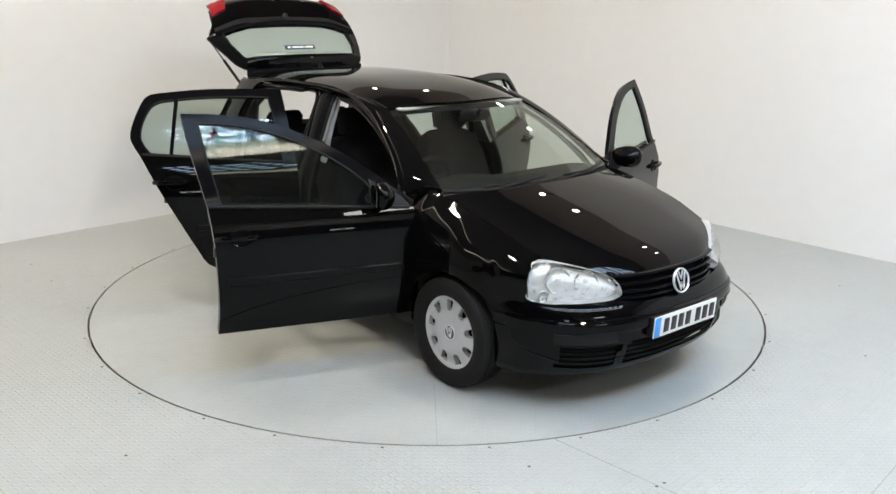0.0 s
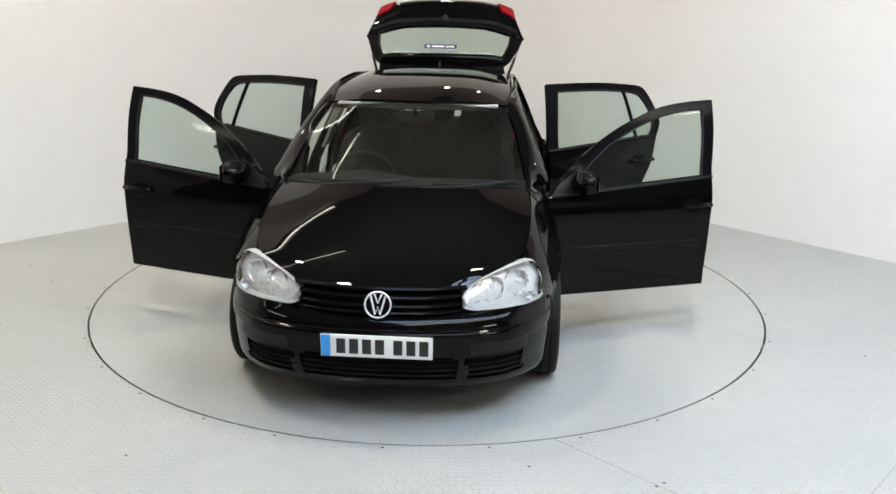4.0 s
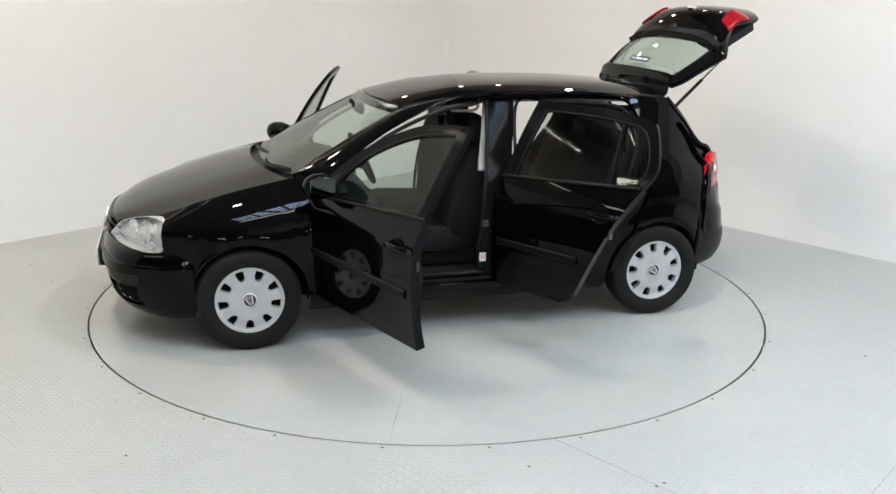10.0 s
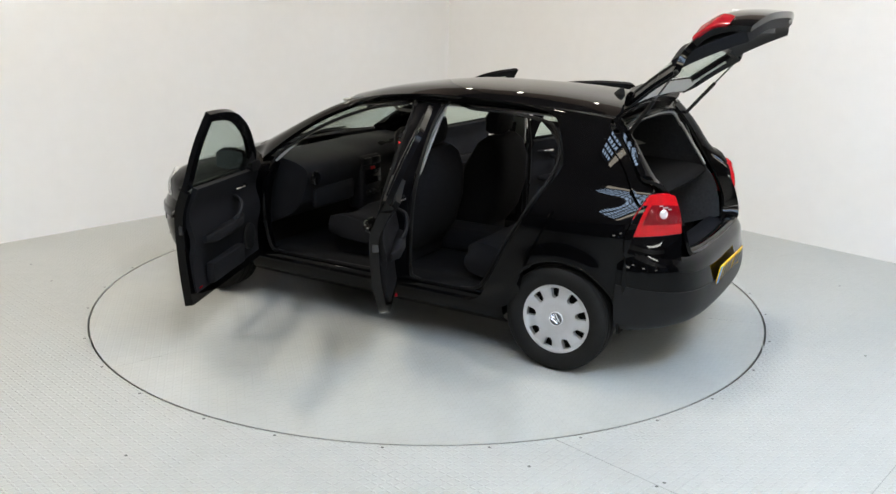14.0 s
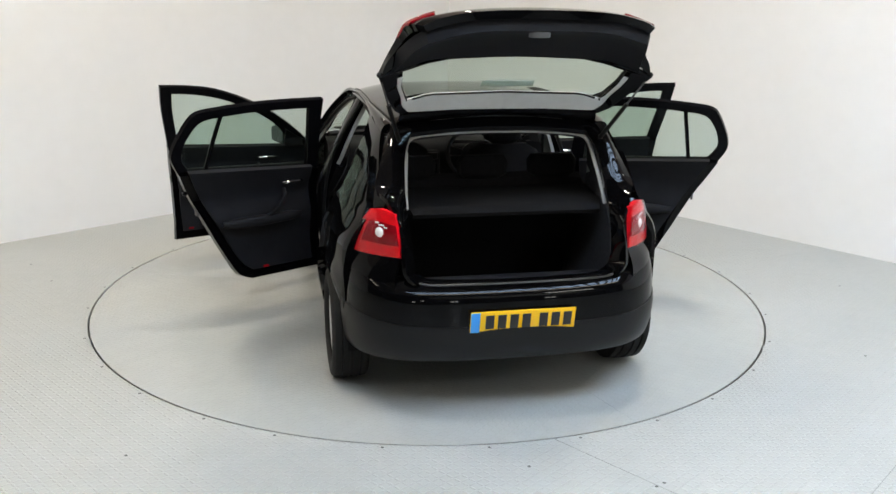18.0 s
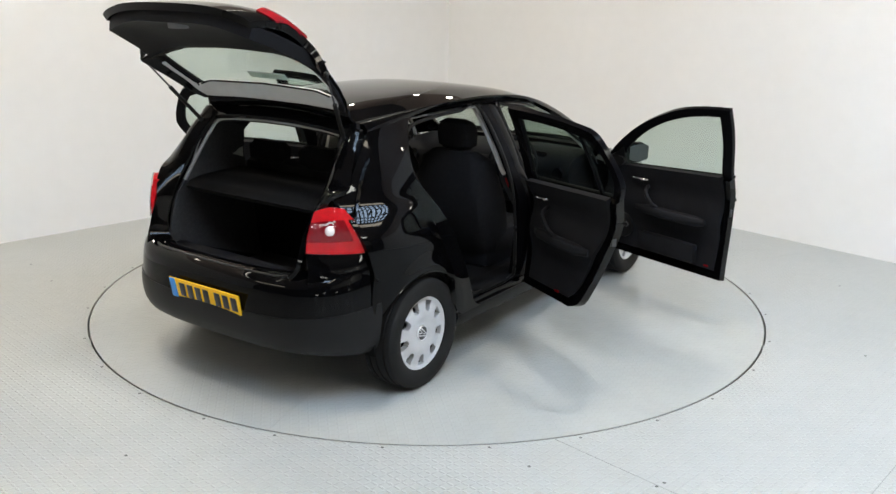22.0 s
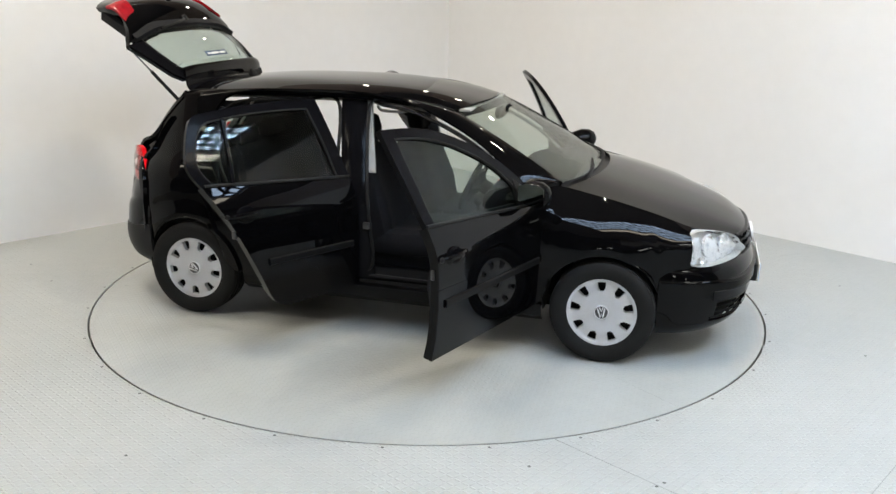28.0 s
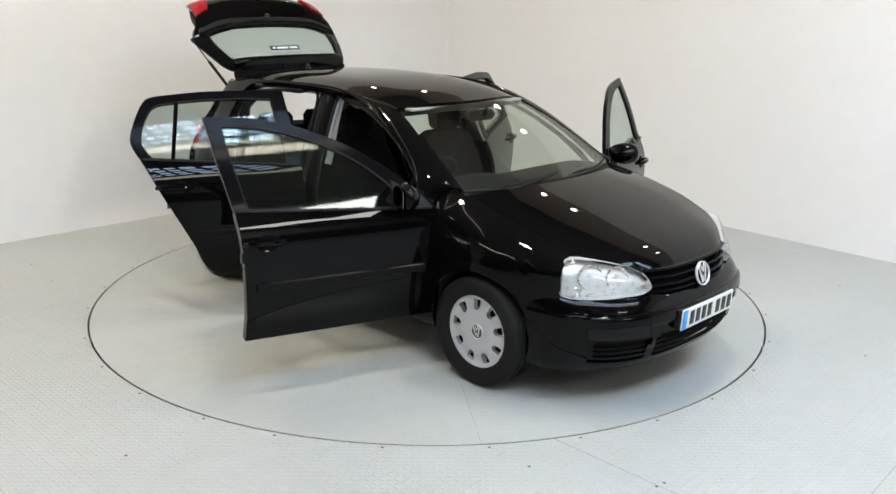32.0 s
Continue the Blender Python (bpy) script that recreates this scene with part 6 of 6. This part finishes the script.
def front_seat(y, ahead):
    def ring(x, z, w, d, tilt=0):
        return [(x - d * 0.5, y - w * 0.42, z), (x, y - w * 0.5, z), (x + d * 0.5, y - w * 0.44, z), (x + d * 0.38, y, z), (x + d * 0.5, y + w * 0.44, z), (x, y + w * 0.5, z), (x - d * 0.5, y + w * 0.42, z), (x - d * 0.55, y, z)]

    secs = []
    for x, z, w, h in ((-0.30, 0.50, 0.46, 0.14), (-0.22, 0.51, 0.50, 0.17), (0.0, 0.515, 0.52, 0.18), (0.16, 0.53, 0.52, 0.17), (0.24, 0.525, 0.48, 0.13), (0.265, 0.51, 0.40, 0.07)):
        secs.append([(x, y - w * 0.5, z - h * 0.4), (x, y - w * 0.5, z + h * 0.45), (x, y - w * 0.32, z + h * 0.42), (x, y, z + h * 0.3), (x, y + w * 0.32, z + h * 0.42), (x, y + w * 0.5, z + h * 0.45), (x, y + w * 0.5, z - h * 0.4), (x, y, z - h * 0.5)])
    seat = part("front_seat", soft_block(secs, 28), FABRIC, car, "dark fabric front seat")
    secs = []
    for z, x, w, d in ((0.44, -0.27, 0.46, 0.20), (0.56, -0.305, 0.53, 0.29), (0.75, -0.350, 0.55, 0.30), (0.92, -0.390, 0.52, 0.24), (1.04, -0.405, 0.45, 0.15), (1.085, -0.415, 0.30, 0.08)):
        secs.append(ring(x, z, w, d))
    part("backrest", soft_block(secs, 28), FABRIC, seat)
    secs = []
    for z, w, d in ((1.09, 0.16, 0.06), (1.115, 0.24, 0.10), (1.19, 0.25, 0.11), (1.255, 0.22, 0.09), (1.275, 0.14, 0.04)):
        secs.append(ring(-0.385 - (z - 1.1) * 0.1, z, w, d))
    part("headrest", soft_block(secs, 24), FABRIC, seat)
    for q in (-0.05, 0.05):
        part("headrest_post", tube([(-0.39, y + q, 1.03), (-0.39, y + q, 1.11)], 0.006, 8), CHROME, seat)
    part("seat_base", box(-0.36, 0.22, y - 0.22, y + 0.22, 0.345, 0.46, 0.03), INNER, seat)
    part("belt_buckle", box(-0.20, -0.16, y + (0.26 if y < 0 else -0.28), y + (0.28 if y < 0 else -0.26), 0.50, 0.60, 0.006), INNER, seat)
    seat.location.x = ahead


front_seat(0.355, 0.225)
front_seat(-0.355, 0.11)


def rear_bench():
    secs = []
    for yy in (-0.62, -0.58, -0.3, 0, 0.3, 0.58, 0.62):
        k = 0.6 if abs(yy) > 0.6 else 1
        secs.append([(-0.60, yy, 0.40), (-0.575, yy, 0.40 + 0.14 * k), (-0.66, yy, 0.42 + 0.155 * k), (-0.90, yy, 0.40 + 0.13 * k), (-1.05, yy, 0.40 + 0.10 * k), (-1.05, yy, 0.36), (-0.8, yy, 0.36)])
    b = part("rear_bench", soft_block(secs, 24), FABRIC, car, "dark fabric rear bench seat")
    secs = []
    for yy, k in ((-0.61, 0.75), (-0.57, 1.0), (-0.3, 1.02), (0, 1.0), (0.3, 1.02), (0.57, 1.0), (0.61, 0.75)):
        h = 0.58 * k
        secs.append([(-1.00, yy, 0.46), (-0.965, yy, 0.58), (-1.04, yy, 0.46 + h * 0.75), (-1.09, yy, 0.46 + h), (-1.16, yy, 0.46 + h * 0.97), (-1.15, yy, 0.75), (-1.10, yy, 0.46)])
    part("backrest", soft_block(secs, 24), FABRIC, b)
    for yy in (-0.40, 0.0, 0.40):
        secs = []
        for z, w, d in ((1.035, 0.18, 0.05), (1.06, 0.25, 0.09), (1.13, 0.26, 0.09), (1.165, 0.22, 0.05)):
            secs.append([(-1.13 - d * 0.5, yy - w * 0.45, z), (-1.13, yy - w * 0.5, z), (-1.13 + d * 0.5, yy - w * 0.45, z), (-1.13 + d * 0.5, yy + w * 0.45, z), (-1.13, yy + w * 0.5, z), (-1.13 - d * 0.5, yy + w * 0.45, z)])
        part("headrest", soft_block(secs, 20), FABRIC, b)


rear_bench()
rows_ = [[(-1.19, 0.60, 1.00), (-1.19, 0, 1.00), (-1.19, -0.60, 1.00)], [(-1.45, 0.56, 1.005), (-1.45, 0, 1.012), (-1.45, -0.56, 1.005)], [(-1.66, 0.49, 0.995), (-1.70, 0, 1.005), (-1.66, -0.49, 0.995)], [(-1.69, 0.48, 0.975), (-1.725, 0, 0.985), (-1.69, -0.48, 0.975)]]
part("parcel_shelf", sheet(loft(rows_, 21, 12), 0.025), CARPET, car, "black carpeted parcel shelf")
part("handbrake", tube(spline([(-0.12, 0.0, 0.50), (0.0, 0.0, 0.54), (0.12, 0, 0.575)], 8), 0.016, 10), INNER, car)
gl_ = part("gear_lever", tube([(0.38, 0, 0.50), (0.36, 0, 0.66)], 0.014, 8), INNER, car)
bm_ = bmesh.new()
bmesh.ops.create_uvsphere(bm_, u_segments=16, v_segments=10, radius=0.028, matrix=Matrix.Translation((0.36, 0, 0.68)))
part("gear_knob", bm_, PLASTIC, gl_)
im_ = part("interior_mirror", soft_block([[(0.50 + 0.02 * a, y, 1.285 + 0.034 * k * b) for a, b in ((-0.6, -1), (-0.8, 0), (-0.6, 1), (0.8, 0.8), (0.9, -0.8))] for y, k in ((-0.115, 0.5), (-0.10, 0.95), (0, 1.0), (0.10, 0.95), (0.115, 0.5))], 16), INNER, car, "black interior mirror")
part("mirror_stem", tube([(0.52, 0, 1.30), (0.56, 0, 1.335)], 0.012, 8), INNER, im_)
for s_ in (1, -1):
    part("sun_visor", box(0.24, 0.42, min(s_ * 0.14, s_ * 0.50), max(s_ * 0.14, s_ * 0.50), 1.335, 1.352, 0.008), LINING, car)
    part("grab_rail", tube(spline([(0.02, s_ * 0.50, 1.345), (0.0, s_ * 0.48, 1.315), (-0.14, s_ * 0.48, 1.315), (-0.16, s_ * 0.50, 1.345)], 12), 0.009, 8), LINING, car)
for y0_, y1_ in ((-0.52, 0.02), (0.10, 0.60)):
    wa_ = part("wiper", tube(spline([(1.135, y0_, 0.968), (1.13, y0_ * 0.4 + y1_ * 0.6, 0.996), (1.10 - 0.075 * (y1_ > 0.3), y1_, 1.006)], 14), 0.008, 6), PLASTIC, car, "black wiper on the windscreen base")
    part("wiper_blade", tube(spline([(1.12, y0_ + 0.06, 0.996), (1.13, (y0_ + y1_) / 2, 1.003), (1.093 - 0.075 * (y1_ > 0.3), y1_ + 0.02, 1.010)], 14), 0.006, 6), SEAL, wa_)
bm_ = soft_block([[(-1.24 + a * 0.045 * k - t * 0.5, b * 0.016 * k, 1.43 + t) for a, b in ((-1.2, 0), (-0.4, 1), (0.6, 0.7), (1, 0), (0.6, -0.7), (-0.4, -1))] for t, k in ((0.0, 1.0), (0.025, 0.75), (0.05, 0.4), (0.062, 0.15))], 14)
part("roof_aerial", bm_, PLASTIC, car, "small black fin aerial")
for s_ in (1,):
    st_ = part("safety_sticker", box(-0.125, -0.085, min(s_ * (side(-0.1, 0.46) - 0.034), s_ * (side(-0.1, 0.46) - 0.031)), max(s_ * (side(-0.1, 0.46) - 0.034), s_ * (side(-0.1, 0.46) - 0.031)), 0.435, 0.49, 0.0005), PAPER, car, "white sticker with a red ring")
    bm_ = lathe([(0.010, 0), (0.010, 0.001), (0.014, 0.001), (0.014, 0)], 20, "Y")
    bm_.transform(Matrix.Translation((-0.105, s_ * (side(-0.1, 0.46) - 0.0315), 0.468)))
    part("sticker_ring", bm_, SIGNRED, st_)
for s_ in (1, -1):
    yb_ = side(-0.2, 1.15) - 0.10
    bl_ = part("seat_belt", sheet(loft([[(-0.275, s_ * yb_, 1.20), (-0.255, s_ * (yb_ + 0.015), 0.95), (-0.235, s_ * (side(-0.2, 0.7) - 0.10), 0.70), (-0.22, s_ * (side(-0.2, 0.5) - 0.10), 0.42)], [(-0.230, s_ * yb_, 1.20), (-0.210, s_ * (yb_ + 0.015), 0.95), (-0.190, s_ * (side(-0.2, 0.7) - 0.10), 0.70), (-0.175, s_ * (side(-0.2, 0.5) - 0.10), 0.42)]], 14, 3), 0.002), INNER, car, "dark grey seat belt")
    part("belt_guide", box(-0.28, -0.22, min(s_ * (yb_ - 0.01), s_ * (yb_ + 0.01)), max(s_ * (yb_ - 0.01), s_ * (yb_ + 0.01)), 1.19, 1.225, 0.006), INNER, bl_)
    part("striker", box(-0.13, -0.09, min(s_ * (side(-0.1, 0.7) - 0.034), s_ * (side(-0.1, 0.7) - 0.015)), max(s_ * (side(-0.1, 0.7) - 0.034), s_ * (side(-0.1, 0.7) - 0.015)), 0.66, 0.70, 0.004), STEEL, car)


# ---------------------------------------------------------------- motion of the turntable and the car
TURN = [(0.0, -50.8), (0.5, -54.46), (1.0, -60.03), (1.5, -65.79), (2.0, -71.75)]
TURN += [(3.0, -83.39), (4.0, -95.02), (5.0, -106.68), (6.0, -118.34), (7.0, -130.0), (8.0, -141.67), (9.0, -153.25), (10.0, -164.84), (11.0, -176.42), (12.0, -188.01), (13.0, -199.78), (14.0, -211.56), (15.0, -223.33), (16.0, -235.1), (17.0, -246.94), (18.0, -258.78), (19.0, -270.61), (20.0, -282.45), (21.0, -294.2), (22.0, -305.95), (23.0, -317.69), (24.0, -329.44), (25.0, -341.27), (26.0, -353.09), (27.0, -364.91), (28.0, -376.74), (29.0, -388.43)]
TURN += [(29.5, -394.34), (30.0, -399.92), (30.5, -403.41), (31.0, -405.24), (31.5, -405.47), (32.0, -405.5)]
BASE = Matrix.Translation((CX, CY, 0.0))


def motions():
    walk(turntable, [(t, pose(0, 0, 0, 0, 0, a + 90)) for t, a in TURN])
    walk(car, [(t, pose(0, 0, 0, 0, 0, a) @ BASE) for t, a in TURN])


motions()
